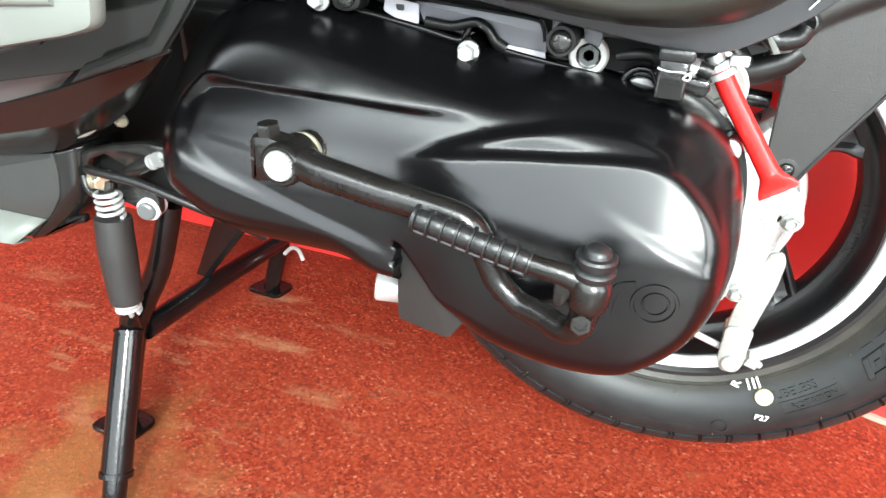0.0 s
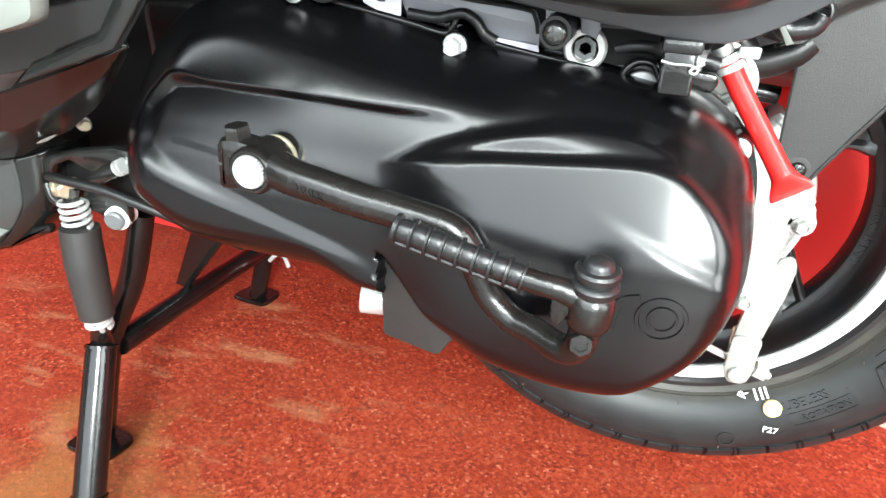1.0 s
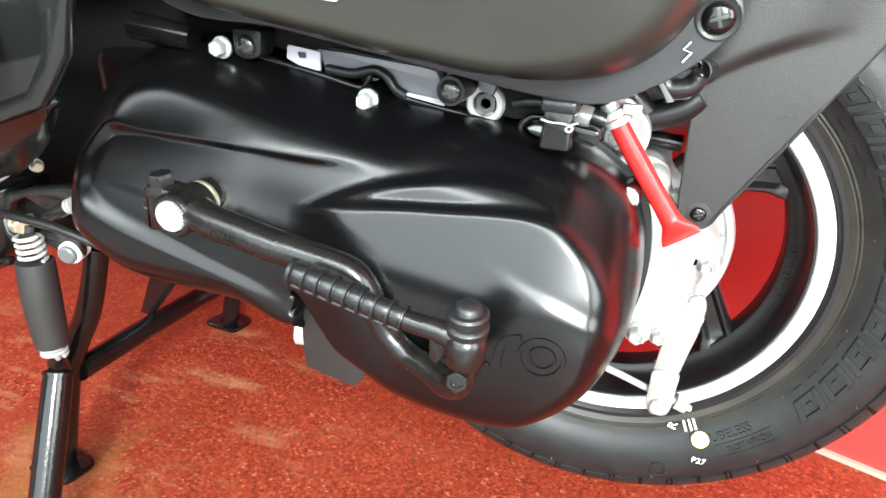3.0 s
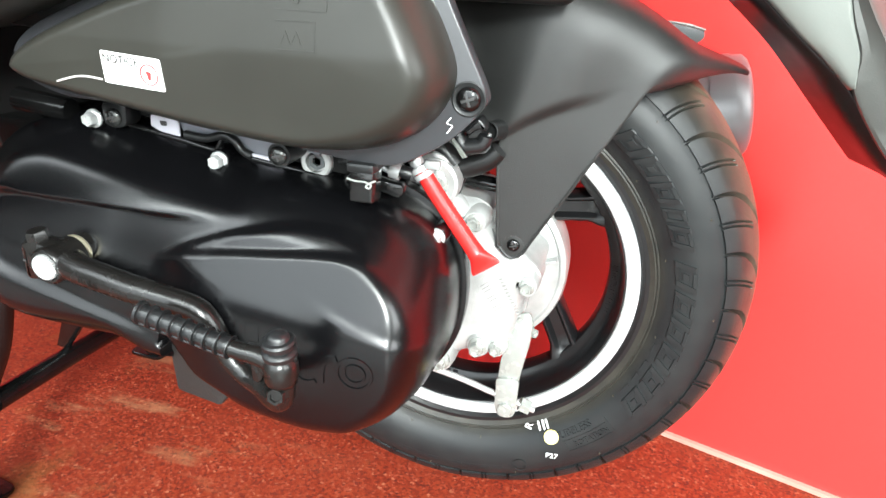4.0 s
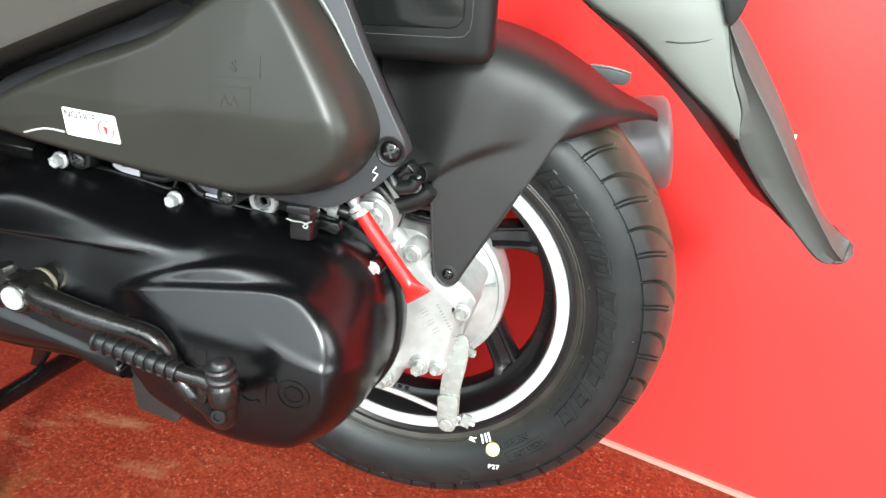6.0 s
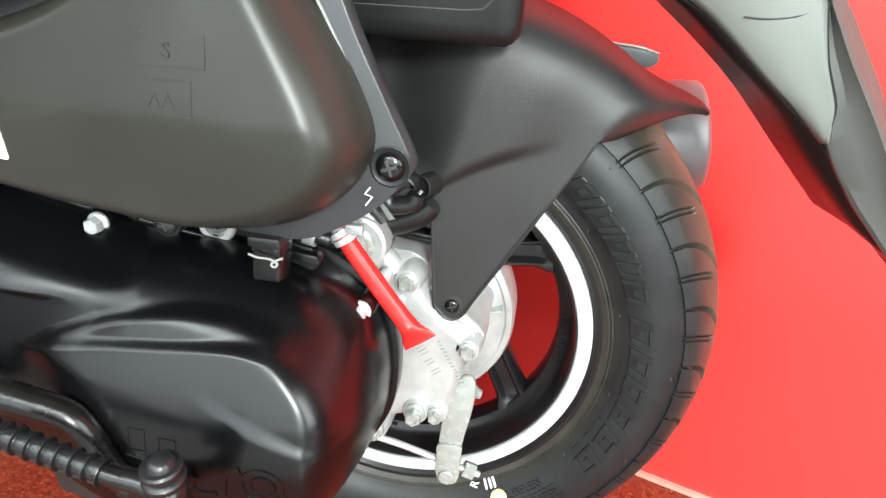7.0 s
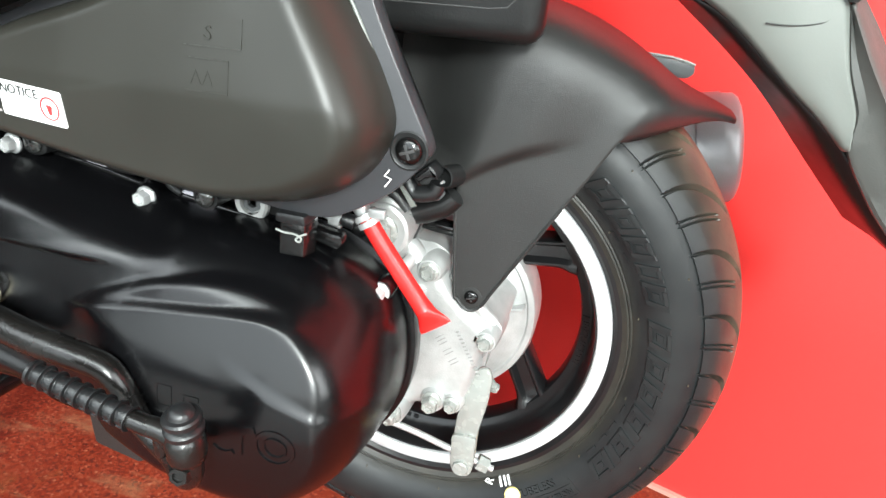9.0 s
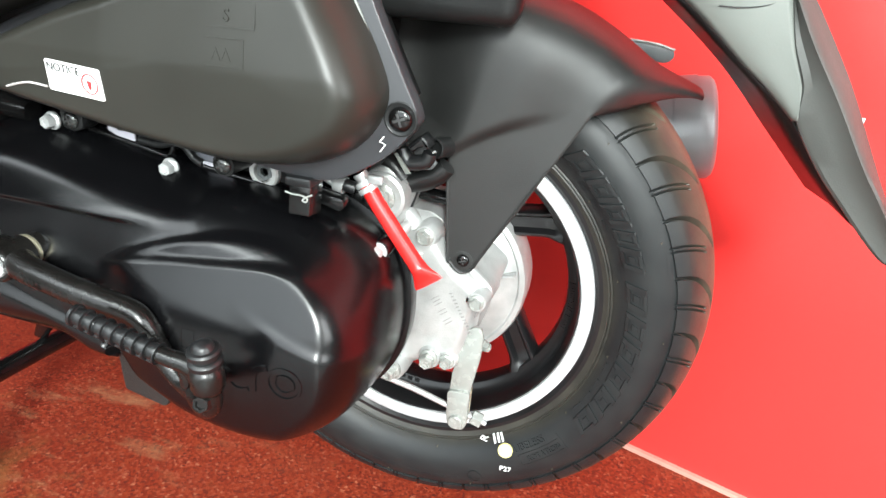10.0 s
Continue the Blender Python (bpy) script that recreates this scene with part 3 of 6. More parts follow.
# small print that cannot be read
for d0 in (-30, -25, -20, -14, 30, 36, 42):
    arc_bar(0.1478, 0.1496, d0, d0 + 3.0, 0.0003, RUBBER, "small_print_bar", n=4)
for d0 in (-78, -82, -86, -90, -97, -101, -105):
    arc_bar(0.1715, 0.1738, d0, d0 + 3.0, 0.0005, RUBBER, "small_print_bar", n=4)
# approval mark: a moulded ring
bm = bmesh.new()
ring_c = wheel_point(0.171, -70.0, -0.0474)
lathe([(0, 0.0058), (0.0006, 0.0058), (0.0006, 0.0049), (0, 0.0049)], ring_c, seg=28, bm=bm, hoop=True)
part("approval_mark", bm, RUBBER, wheel)
# rubber nibs left by the mould
nib = part("mould_nib", lathe([(-0.0005, 0.0005), (0.0016, 0.0004), (0.0019, 0.0002)], (0, 0, 0), seg=6), RUBBER, wheel)
for i in range(30):
    r = 0.1470 if i % 2 else 0.1800
    one = nib if i == 0 else new("mould_nib", nib.data)
    one.parent, one.location = wheel, wheel_point(r, 12 * i + (3 if i % 2 else 0), -sidewall(r))
# factory paint marks on the flank
part("paint_dot", lathe([(-0.0016, 0.0060), (0.0004, 0.0059), (0.0006, 0.0050)], wheel_point(0.1515, -57.6, -sidewall(0.1515) - 0.0024), axis=(0.05, -1, 0.35), seg=26), YELLOW_MARK, wheel, "pale yellow paint dot")


def flat_letters(text, size, at, deg, mat, name, depth=0.0005, tilt=0.25):
    """Text on a nearly upright face that looks at the camera's side."""
    c, s = math.cos(radians(deg)), math.sin(radians(deg))
    return part(name, letters(text, size, depth, lambda u, v, hgt: Vector((at[0] + u * c - v * s, at[1] - hgt - tilt * (u * s + v * c), at[2] + u * s + v * c))), mat, wheel, sharp=30)


pr = wheel_point(0.1405, -64.4, -sidewall(0.1405))
flat_letters("R", 0.0086, (pr[0] + 0.004, pr[1] - 0.0025, pr[2]), 78, WHITE_MARK, "painted_letter", tilt=-0.35)
pp = wheel_point(0.1665, -59.5, -sidewall(0.1665))
flat_letters("P27", 0.0066, (pp[0] - 0.001, pp[1] - 0.0006, pp[2] - 0.003), 3, WHITE_MARK, "painted_letter", tilt=0.0)
for d0 in (-60.9, -59.4, -58.1):
    arc_bar(0.1400, 0.1462, d0, d0 + 0.55, 0.0005, WHITE_MARK, "painted_bar", n=3)
# size mark cast into the barrel
arc_letters("J 10X2.15 DOT", 0.0066, 0.0007, 0.1098, -4, RIM_BLACK, "cast_word", lambda r: float(np.interp(r, (0.1085, 0.1105, 0.1136, 0.1158, 0.1172), (0.0034, 0.0046, 0.0055, 0.0085, 0.016))))
for d0 in (-106.5, -103.0, -99.5, -96.0):
    arc_bar(0.1092, 0.1128, d0, d0 + 2.3, 0.0008, RIM_BLACK, "cast_bar", surface=lambda r: 0.0044, n=4)

# -- brake plate and gear case --
brake_plate = part("brake_plate", lathe([(-0.02, 0.0765), (0.002, 0.0765), (0.006, 0.0750), (0.0075, 0.0710), (0.006, 0.0695), (0.0085, 0.066), (0.0145, 0.052), (0.018, 0.046), (0.018, 0.02)], (0, -0.001, AXLE), seg=90), CAST_ALU, scooter, "cast aluminium brake plate")
# the plate is cut back where the hoses pass
for v in brake_plate.data.vertices:
    ang = math.degrees(math.atan2(v.co.z - AXLE, v.co.x))
    k = 1 - 0.34 * float(smooth((ang - 58) / 8)) * float(smooth((150 - ang) / 10))
    v.co.x, v.co.z = v.co.x * k, AXLE + (v.co.z - AXLE) * k
for deg in (12,):
    bm = prism([(0.040, -0.0022), (0.069, -0.0012), (0.069, 0.0012), (0.040, 0.0022)], -0.0175, -0.005, 0.0012)
    bmesh.ops.transform(bm, matrix=Matrix.Translation((0, 0, AXLE)) @ Matrix.Rotation(radians(-deg), 4, "Y"), verts=bm.verts)
    part("stiffening_rib", bm, CAST_ALU, brake_plate)

case_line = spline([(-0.060, 0.330), (-0.030, 0.336), (0.0018, 0.3262), (0.0125, 0.3255), (0.0225, 0.3195), (0.0260, 0.3085), (0.0400, 0.2930), (0.0520, 0.2835), (0.0605, 0.2745), (0.0580, 0.2640), (0.0535, 0.2560), (0.0512, 0.2380), (0.0450, 0.2180), (0.0380, 0.2095), (0.0240, 0.2075), (0.0080, 0.2040), (-0.0080, 0.1880), (-0.0200, 0.1850), (-0.0700, 0.2100), (-0.0800, 0.2800)], 130, True)
gear_case = part("gear_case", shell(even(case_line, 150), [(-0.03, 0.27), (0.0, 0.262), (0.02, 0.262)], 16, lambda p: -0.066 - 0.0125 * smooth(signed(p, case_line) / 0.009) - 0.0022 * np.exp(-((signed(p, case_line) - 0.0045) / 0.002) ** 2), -0.012), CAST_ALU, scooter, "cast aluminium final drive case")
# swollen ribs and bosses on the case
for at, r in (((0.0145, -0.078, 0.3135), 0.0080), ((0.0520, -0.074, 0.2700), 0.0076), ((0.0222, -0.078, 0.2190), 0.0084), ((0.0352, -0.076, 0.2185), 0.0068), ((-0.0030, -0.085, 0.2060), 0.0080)):
    part("bolt_boss", lathe([(-0.03, r * 1.25), (-0.006, r * 1.15), (0.003, r), (0.0045, r * 0.92)], at, seg=30), CAST_ALU, gear_case)
part("case_rib", tube([(0.027, -0.071, 0.309), (0.036, -0.069, 0.298), (0.046, -0.069, 0.287), (0.056, -0.068, 0.279)], [0.003, 0.0045, 0.0045, 0.003], n=14), CAST_ALU, gear_case)
part("case_rib", tube([(0.010, -0.078, 0.300), (0.004, -0.079, 0.280), (0.003, -0.079, 0.255)], [0.003, 0.0045, 0.003], n=12), CAST_ALU, gear_case)
hex_bolt(gear_case, (0.0145, -0.0822, 0.3135), 0.0049, ZINC)
hex_bolt(gear_case, (0.0523, -0.0782, 0.2700), 0.0044, ZINC)
hex_bolt(gear_case, (0.0222, -0.0825, 0.2200), 0.0054, ZINC, head=0.009)
hex_bolt(gear_case, (0.0352, -0.0805, 0.2190), 0.0045, ZINC)
hex_bolt(gear_case, (-0.0025, -0.0895, 0.2075), 0.0054, ZINC, axis=(-0.25, -1, -0.1), head=0.008)
hex_bolt(gear_case, (0.0555, -0.055, 0.2220), 0.0038, ZINC, axis=(0.9, -0.4, 0))
# bar code and a line of stamped figures, as bars
bm = bmesh.new()
for i in range(13):
    x, z = 0.0330 + i * 0.00135, 0.2735 - i * 0.00240
    prism([(x, z), (x + 0.0022, z + 0.0010), (x + 0.0027, z + 0.0001), (x + 0.0005, z - 0.0009)], -0.0790, -0.0783, 0.0001, bm)
part("stamped_bars", bm, STAMP, gear_case, "dark grey stamped marks")
bm = bmesh.new()
for i in range(9):
    if i in (3, 6):
        continue
    x, z = 0.0255 + i * 0.0014, 0.2700 - i * 0.0022
    prism([(x, z), (x - 0.0052, z - 0.0042), (x - 0.0050, z - 0.0048), (x + 0.0002, z - 0.0006)], -0.0788, -0.0782, 0.0001, bm)
part("bar_code", bm, STAMP, gear_case, "faint grey bar code lines")

# -- brake arm, its pin and the rod --
brake_arm = part("brake_arm", prism(round_corners([(0.0490, 0.2455), (0.0565, 0.2475), (0.0592, 0.240), (0.0582, 0.222), (0.0545, 0.200), (0.0530, 0.189), (0.0372, 0.188), (0.0385, 0.206), (0.0435, 0.228)], 0.003), -0.0735, -0.0700, 0.0008), ZINC, scooter, "zinc plated brake arm")
part("clevis", prism(round_corners([(0.0362, 0.1905), (0.0538, 0.1915), (0.0532, 0.178), (0.0535, 0.166), (0.0510, 0.1565), (0.0400, 0.1560), (0.0365, 0.165), (0.0368, 0.178)], 0.004), -0.0760, -0.0722, 0.0008), ZINC, brake_arm, "zinc plated clevis plate")
part("clevis", prism(round_corners([(0.0375, 0.1900), (0.0525, 0.1905), (0.0520, 0.163), (0.0390, 0.162)], 0.003), -0.0640, -0.0610, 0.0008), BRASS, brake_arm, "yellow plated clevis plate")
part("pivot_pin", lathe([(-0.018, 0.0050), (0.0000, 0.0056), (0.0020, 0.0056), (0.0026, 0.0050)], (0.0448, -0.0762, 0.1640), seg=28), ZINC, brake_arm)
rod = part("brake_rod", tube([(-0.060, -0.086, 0.206), (0.000, -0.0735, 0.1850), (0.034, -0.0690, 0.1720), (0.066, -0.0655, 0.1600)], 0.0024, 10, n=20), STEEL, scooter, "thin bright brake rod")
nut = lathe([(-0.004, 0.0058), (0.004, 0.0058)], (0.0588, -0.0665, 0.1635), axis=(0.9, 0.08, -0.33), flat=6)
part("adjuster_nut", nut, ZINC, rod)

# -- shock absorber eye and the red breather tube --
eye = part("suspension_bracket", prism(spline([(-0.040, 0.322), (-0.022, 0.316), (-0.004, 0.318), (0.001, 0.330), (0.0055, 0.346), (0.001, 0.360), (-0.0085, 0.3655), (-0.019, 0.360), (-0.026, 0.346)], 60, True), -0.104, -0.050, 0.004), CAST_ALU, scooter, "cast aluminium suspension lug")
part("rubber_bush", lathe([(-0.01, 0.0165), (0.001, 0.0160), (0.002, 0.0140), (0.001, 0.0100)], (-0.0085, -0.1045, 0.3455), seg=40), CAST_ALU, eye)
hex_bolt(eye, (-0.0085, -0.1060, 0.3455), 0.0078, ZINC)
part("lug_web", tube([(-0.030, -0.102, 0.326), (-0.012, -0.106, 0.322), (0.001, -0.100, 0.320), (0.006, -0.092, 0.325)], [0.003, 0.005, 0.005, 0.003], n=14), CAST_ALU, eye)
breather = part("breather_tube", tube([(-0.0105, -0.1230, 0.3590), (-0.0030, -0.1235, 0.3480), (0.0090, -0.1240, 0.3320), (0.0210, -0.1240, 0.3160), (0.0245, -0.1240, 0.3115)], [0.0048, 0.0049, 0.0049, 0.0050, 0.0055], 22, n=22), RED_TUBE, scooter, "red vinyl drain tube with a pinched end")


def pinched_end():
    """The tube's end flattens into a wide lip."""
    bm = bmesh.new()
    d = Vector((0.60, 0, -0.80)).normalized()
    side = Vector((0.80, 0, 0.60))
    rings = []
    for f in np.linspace(0, 1, 8):
        c = Vector((0.0242, -0.1240, 0.3119)) + d * (0.0125 * f)
        w, t = 0.0053 + 0.0048 * smooth(f), 0.0054 - 0.0042 * smooth(f * 1.1)
        rings.append([c + side * (w * math.cos(a)) + Vector((0, t * math.sin(a), 0)) for a in np.linspace(0, 2 * math.pi, 24, endpoint=False)])
    skin(bm, rings)
    return part("pinched_end", bm, RED_TUBE, breather)


pinched_end()
clamp = bmesh.new()
for f in (0.0, 0.0042):
    lathe([(-0.0016, 0.0056), (-0.0016, 0.0068), (0.0016, 0.0068), (0.0016, 0.0056)], (-0.0112 + f * 0.55, -0.1230, 0.3600 - f * 0.75), axis=(-0.56, 0, 0.83), seg=28, bm=clamp, hoop=True)
block(-0.0030, -0.1270, 0.3640, 0.009, 0.004, 0.005, 0.0008, clamp)
part("hose_clamp", clamp, STEEL, breather, "bright steel hose clamp")
part("hose_nipple", tube([(-0.0125, -0.123, 0.3618), (-0.0150, -0.1235, 0.3655)], [0.0045, 0.0045]), STEEL, breather)

# -- transmission cover --
COVER_LINE = spline([(-0.2700, 0.3660), (-0.2363, 0.3740), (-0.1914, 0.3690), (-0.1630, 0.3640), (-0.1321, 0.3590), (-0.1000, 0.3550), (-0.0573, 0.3510), (-0.0230, 0.3440), (0.0000, 0.3290), (0.0115, 0.3100), (0.0160, 0.2834), (0.0130, 0.2540), (0.0005, 0.2270), (-0.0184, 0.2090), (-0.0433, 0.2025), (-0.0712, 0.2025), (-0.0990, 0.2088), (-0.1200, 0.2195), (-0.1500, 0.2320), (-0.1793, 0.2368), (-0.2121, 0.2375), (-0.2465, 0.2385), (-0.2800, 0.2440), (-0.3025, 0.2545), (-0.3130, 0.2700), (-0.3150, 0.2880), (-0.3110, 0.3150), (-0.2950, 0.3470)], 220, True)
PANEL = spline([(-0.2784, 0.3087), (-0.2805, 0.3183), (-0.2690, 0.3295), (-0.2604, 0.3340), (-0.2339, 0.3335), (-0.2049, 0.3334), (-0.1769, 0.3329), (-0.1492, 0.3326), (-0.1228, 0.3329), (-0.1049, 0.3310), (-0.0800, 0.3200), (-0.0600, 0.2900), (-0.0700, 0.2450), (-0.1200, 0.2490), (-0.1452, 0.2588), (-0.1644, 0.2661), (-0.2070, 0.2772), (-0.2537, 0.2899), (-0.2747, 0.2993)], 110, True)
BULGE = spline([(-0.1518, 0.3118), (-0.1323, 0.3171), (-0.1171, 0.3203), (-0.0944, 0.3232), (-0.0726, 0.3253), (-0.0518, 0.3273), (-0.0315, 0.3281), (-0.0190, 0.3265), (-0.0050, 0.3170), (0.0075, 0.3050), (0.0160, 0.2900), (0.0225, 0.2650), (0.0130, 0.2380), (-0.0130, 0.2180), (-0.0450, 0.2070), (-0.0750, 0.2080), (-0.1200, 0.2000), (-0.2200, 0.2100), (-0.2300, 0.2600), (-0.2250, 0.2950)], 130, True)
CROWN = spline([(-0.1518, 0.3120), (-0.1304, 0.3205), (-0.1045, 0.3297), (-0.0864, 0.3340), (-0.0760, 0.3362), (-0.0654, 0.3374), (-0.0546, 0.3374), (-0.0437, 0.3366), (-0.0327, 0.3340), (-0.0200, 0.3305), (-0.0030, 0.3215), (0.0100, 0.3080), (0.0190, 0.2910), (0.0250, 0.2620), (0.0150, 0.2350), (-0.0120, 0.2140), (-0.0450, 0.2020), (-0.0750, 0.2030), (-0.1250, 0.1950), (-0.2200, 0.2050), (-0.2320, 0.2600), (-0.2270, 0.2950)], 130, True)


def cover_y(p):
    """Depth of the transmission cover over x and z."""
    p = np.atleast_2d(p)
    x, z = p[:, 0], p[:, 1]
    d = np.maximum(signed(p, COVER_LINE), 0)
    # how wide the shoulder is: broad on top and at the nose, tight below
    top = smooth((z - 0.300) / 0.03)
    wide = 0.018 + 0.003 * smooth((x + 0.03) / 0.03) + 0.012 * top * smooth((-0.09 - x) / 0.10) + 0.006 * top + 0.022 * smooth((-0.250 - x) / 0.05) + 0.014 * (1 - top) * smooth((-0.150 - x) / 0.04) + 0.012 * smooth((0.010 - x) / 0.05) * smooth((0.262 - z) / 0.03) * smooth((x + 0.165) / 0.02)
    u = np.clip(1 - d / wide, 0, 1)
    over = np.clip(z - 0.275, 0, 0.025)
    lean = 0.41 * over ** 2 / 0.050 + 0.41 * np.maximum(z - 0.300, 0)
    rise = np.sqrt(np.maximum(1 - u ** 2.1, 0))
    # along the top ahead of the bulge the shoulder is a ridge with a plain slope behind it
    slope = d / 0.0165
    ridge = (slope + 1 - np.sqrt((slope - 1) ** 2 + 0.07)) / 2
    share = smooth((z - 0.315) / 0.015) * smooth((-0.090 - x) / 0.025) * smooth((x + 0.278) / 0.035)
    rise = rise * (1 - share) + ridge * share
    y = -0.134 - (0.0630 - lean) * rise
    y -= 0.0015 * smooth(d / 0.05)
    # the sunk panel: a firm upper step that softens into the nose
    sunk = signed(p, PANEL)
    step = 0.0100 - 0.0050 * smooth((z - 0.326) / 0.004) * smooth((x + 0.262) / 0.02)
    inside = smooth((sunk + step * 0.5) / step)
    y += (0.0034 + 0.0015 * smooth((z - 0.296) / 0.018)) * inside * smooth((-0.112 - x) / 0.070)
    # a swollen brow runs along the upper step
    brow = (1 - inside) * smooth((z - 0.320) / 0.012) * smooth((-0.115 - x) / 0.050) * smooth((x + 0.285) / 0.030)
    y -= 0.0024 * np.exp(-(np.minimum(sunk, 0) / 0.0125) ** 2) * brow
    near = smooth(signed(p, BULGE) / 0.022)
    rise = smooth((x + 0.1535) / (0.030 + 0.026 * near))
    # the face leans back above a fold that fades out forward; below it the bulge melts into the side
    fold = 0.2875 - x * 0.371
    melt = 0.020 * smooth((fold + 0.006 - z) / 0.040) * smooth((x + 0.060) / 0.05) + 0.008 * smooth((x + 0.040) / 0.050)
    y -= 0.0046 * smooth((signed(p, CROWN) + 0.0018) / (0.0050 + melt)) * rise
    y -= 0.0038 * smooth((signed(p, BULGE) + 0.0012) / (0.0038 + melt)) * rise
    over = z - fold
    fade = smooth((x + 0.060) / 0.04)
    y -= 0.0017 * smooth((0.0035 - over) / 0.0065) * np.exp(-(np.minimum(over, 0) / 0.030) ** 2) * fade
    y += np.where(over > 0, 0.3 * over ** 2, 0) * smooth((x + 0.13) / 0.06) + np.where(over < -0.03, 0.5 * (over + 0.03) ** 2, 0) * smooth((x + 0.13) / 0.06)
    y += 2.8 * np.maximum(x + 0.03, 0) ** 2
    # the pocket that takes the guard, left of the round rear part
    slope = 0.2741 - (x + 0.1504) * 1.05
    y += 0.045 * smooth((slope - z) / 0.004) * smooth((x + 0.1478) / 0.0015)
    return y


cover = part("transmission_cover", shell(even(COVER_LINE, 380), [(-0.262, 0.306), (-0.190, 0.298), (-0.120, 0.282), (-0.052, 0.270)], 84, cover_y, -0.105), SATIN_BLACK, scooter, "satin black transmission cover with folded relief", sharp=80)


def on_cover(x, z, lift=0.0):
    return float(cover_y((x, z))[0]) - lift


def cover_ring(x, z, r0, r1):
    """A raised ring moulded on the cover."""
    bm = bmesh.new()
    rings = []
    for r, lift in ((r0 + 0.0005, -0.0016), (r0 - 0.0004, 0.0007), (r1 + 0.0004, 0.0007), (r1 - 0.0005, -0.0016)):
        rings.append([(x + r * math.cos(a) * 0.98, on_cover(x + r * math.cos(a), z + r * math.sin(a), lift), z + r * math.sin(a) * 1.0) for a in np.linspace(0, 2 * math.pi, 40, endpoint=False)])
    skin(bm, rings, caps=False)
    return part("moulded_stroke", bm, SATIN_BLACK, cover)


def cover_stroke(pts, w, lift=0.0016, n=16, name="moulded_stroke"):
    """A raised stroke moulded on the cover."""
    bm = bmesh.new()
    p = spline(pts, n)
    t = np.gradient(p, axis=0)
    t /= np.linalg.norm(t, axis=1)[:, None]
    nrm = np.stack([-t[:, 1], t[:, 0]], 1)
    rings = []
    for q, m in zip(p, nrm):
        rings.append([(*(q + m * u)[:1], on_cover(*(q + m * u), h), (q + m * u)[1]) for u, h in ((-w * 1.1, -0.0022), (-w * 0.65, lift), (w * 0.65, lift), (w * 1.1, -0.0022))])
    skin(bm, rings)
    return part(name, bm, SATIN_BLACK, cover)


# the maker's moulding, as plain shapes
cover_ring(-0.0209, 0.2705, 0.0108, 0.0086)
cover_ring(-0.0205, 0.2708, 0.0064, 0.0048)
cover_stroke([(-0.0402, 0.2615), (-0.0396, 0.2700), (-0.0370, 0.2762), (-0.0305, 0.2788)], 0.0027, 0.0008)
cover_stroke([(-0.0550, 0.2622), (-0.0515, 0.2598), (-0.0470, 0.2596), (-0.0435, 0.2615)], 0.0020, 0.0008)
for x, z in ((-0.0802, 0.2840), (-0.0653, 0.2815)):
    w, hgt = 0.0040, 0.0054
    corner = [(x - w, z - hgt), (x + w, z - hgt), (x + w, z + hgt), (x - w, z + hgt)]
    for a, b in zip(corner, corner[1:] + corner[:1]):
        cover_stroke([a, b], 0.0005, 0.0003, 4, "moulded_square")

# screws round the cover, each on an ear
for at, r in (((-0.1322, -0.1400, 0.3560), 0.0046), ((-0.2150, -0.1420, 0.3745), 0.0046), ((0.0018, -0.1330, 0.3221), 0.0046)):
    ear = bmesh.new()
    lathe([(-0.020, r * 1.55), (-0.002, r * 1.5), (0.0, r * 1.35)], at, seg=30, bm=ear)
    part("screw_ear", ear, SATIN_BLACK, cover)
    hex_bolt(cover, at, r, STEEL, head=0.0070)
for dx, dz in ((-0.0125, 0.004), (-0.003, -0.0125)):
    part("ear_web", prism([(0.0018, 0.3221), (0.0018 + dx, 0.3221 + dz), (0.0018 + dx * 0.4 + 0.004, 0.3221 + dz * 0.4 - 0.002)], -0.1345, -0.120, 0.0004), SATIN_BLACK, cover)
# flange edge between cover and crankcase
rim_line = even(COVER_LINE, 160)
bm = bmesh.new()
skin(bm, [[(x, y, z) for x, z in inset(rim_line, -o)] for o, y in ((0.0, -0.119), (0.0030, -0.1185), (0.0034, -0.116), (0.0030, -0.108), (-0.002, -0.100))])
part("cover_flange", bm, SATIN_BLACK, cover)

# block under the cover
guard = prism(round_corners([(-0.1516, 0.2740), (-0.1494, 0.2172), (-0.1195, 0.2112), (-0.1095, 0.2270), (-0.1180, 0.2450)], 0.003, 5), -0.1868, -0.105, 0.0016)
part("cover_guard", guard, GRAINED, scooter, "matt black plastic guard under the cover")
stub = part("pipe_stub", lathe([(-0.05, 0.0105), (0.0, 0.0105), (0.001, 0.0095), (0.001, 0.0072), (-0.012, 0.0068)], (-0.1830, -0.1350, 0.2030), axis=(-0.95, -0.25, 0.05), seg=30), STEEL, scooter, "bright metal pipe stub")

# -- crankcase --
part("crankcase", prism(round_corners([(-0.335, 0.360), (-0.330, 0.250), (-0.300, 0.2300), (-0.130, 0.2280), (-0.055, 0.2100), (-0.010, 0.2250), (0.004, 0.2800), (-0.006, 0.3300), (-0.060, 0.3460), (-0.200, 0.3620)], 0.012), -0.112, 0.060, 0.006), GLOSS_BLACK, scooter, "black engine crankcase")
part("inner_frame", prism(round_corners([(-0.75, 0.62), (-0.75, 0.27), (-0.46, 0.240), (-0.340, 0.240), (-0.300, 0.246), (-0.200, 0.352), (-0.055, 0.352), (-0.020, 0.390), (0.000, 0.62)], 0.02), -0.098, 0.085, 0.01), UNDER, scooter, "black inner frame and underbody")

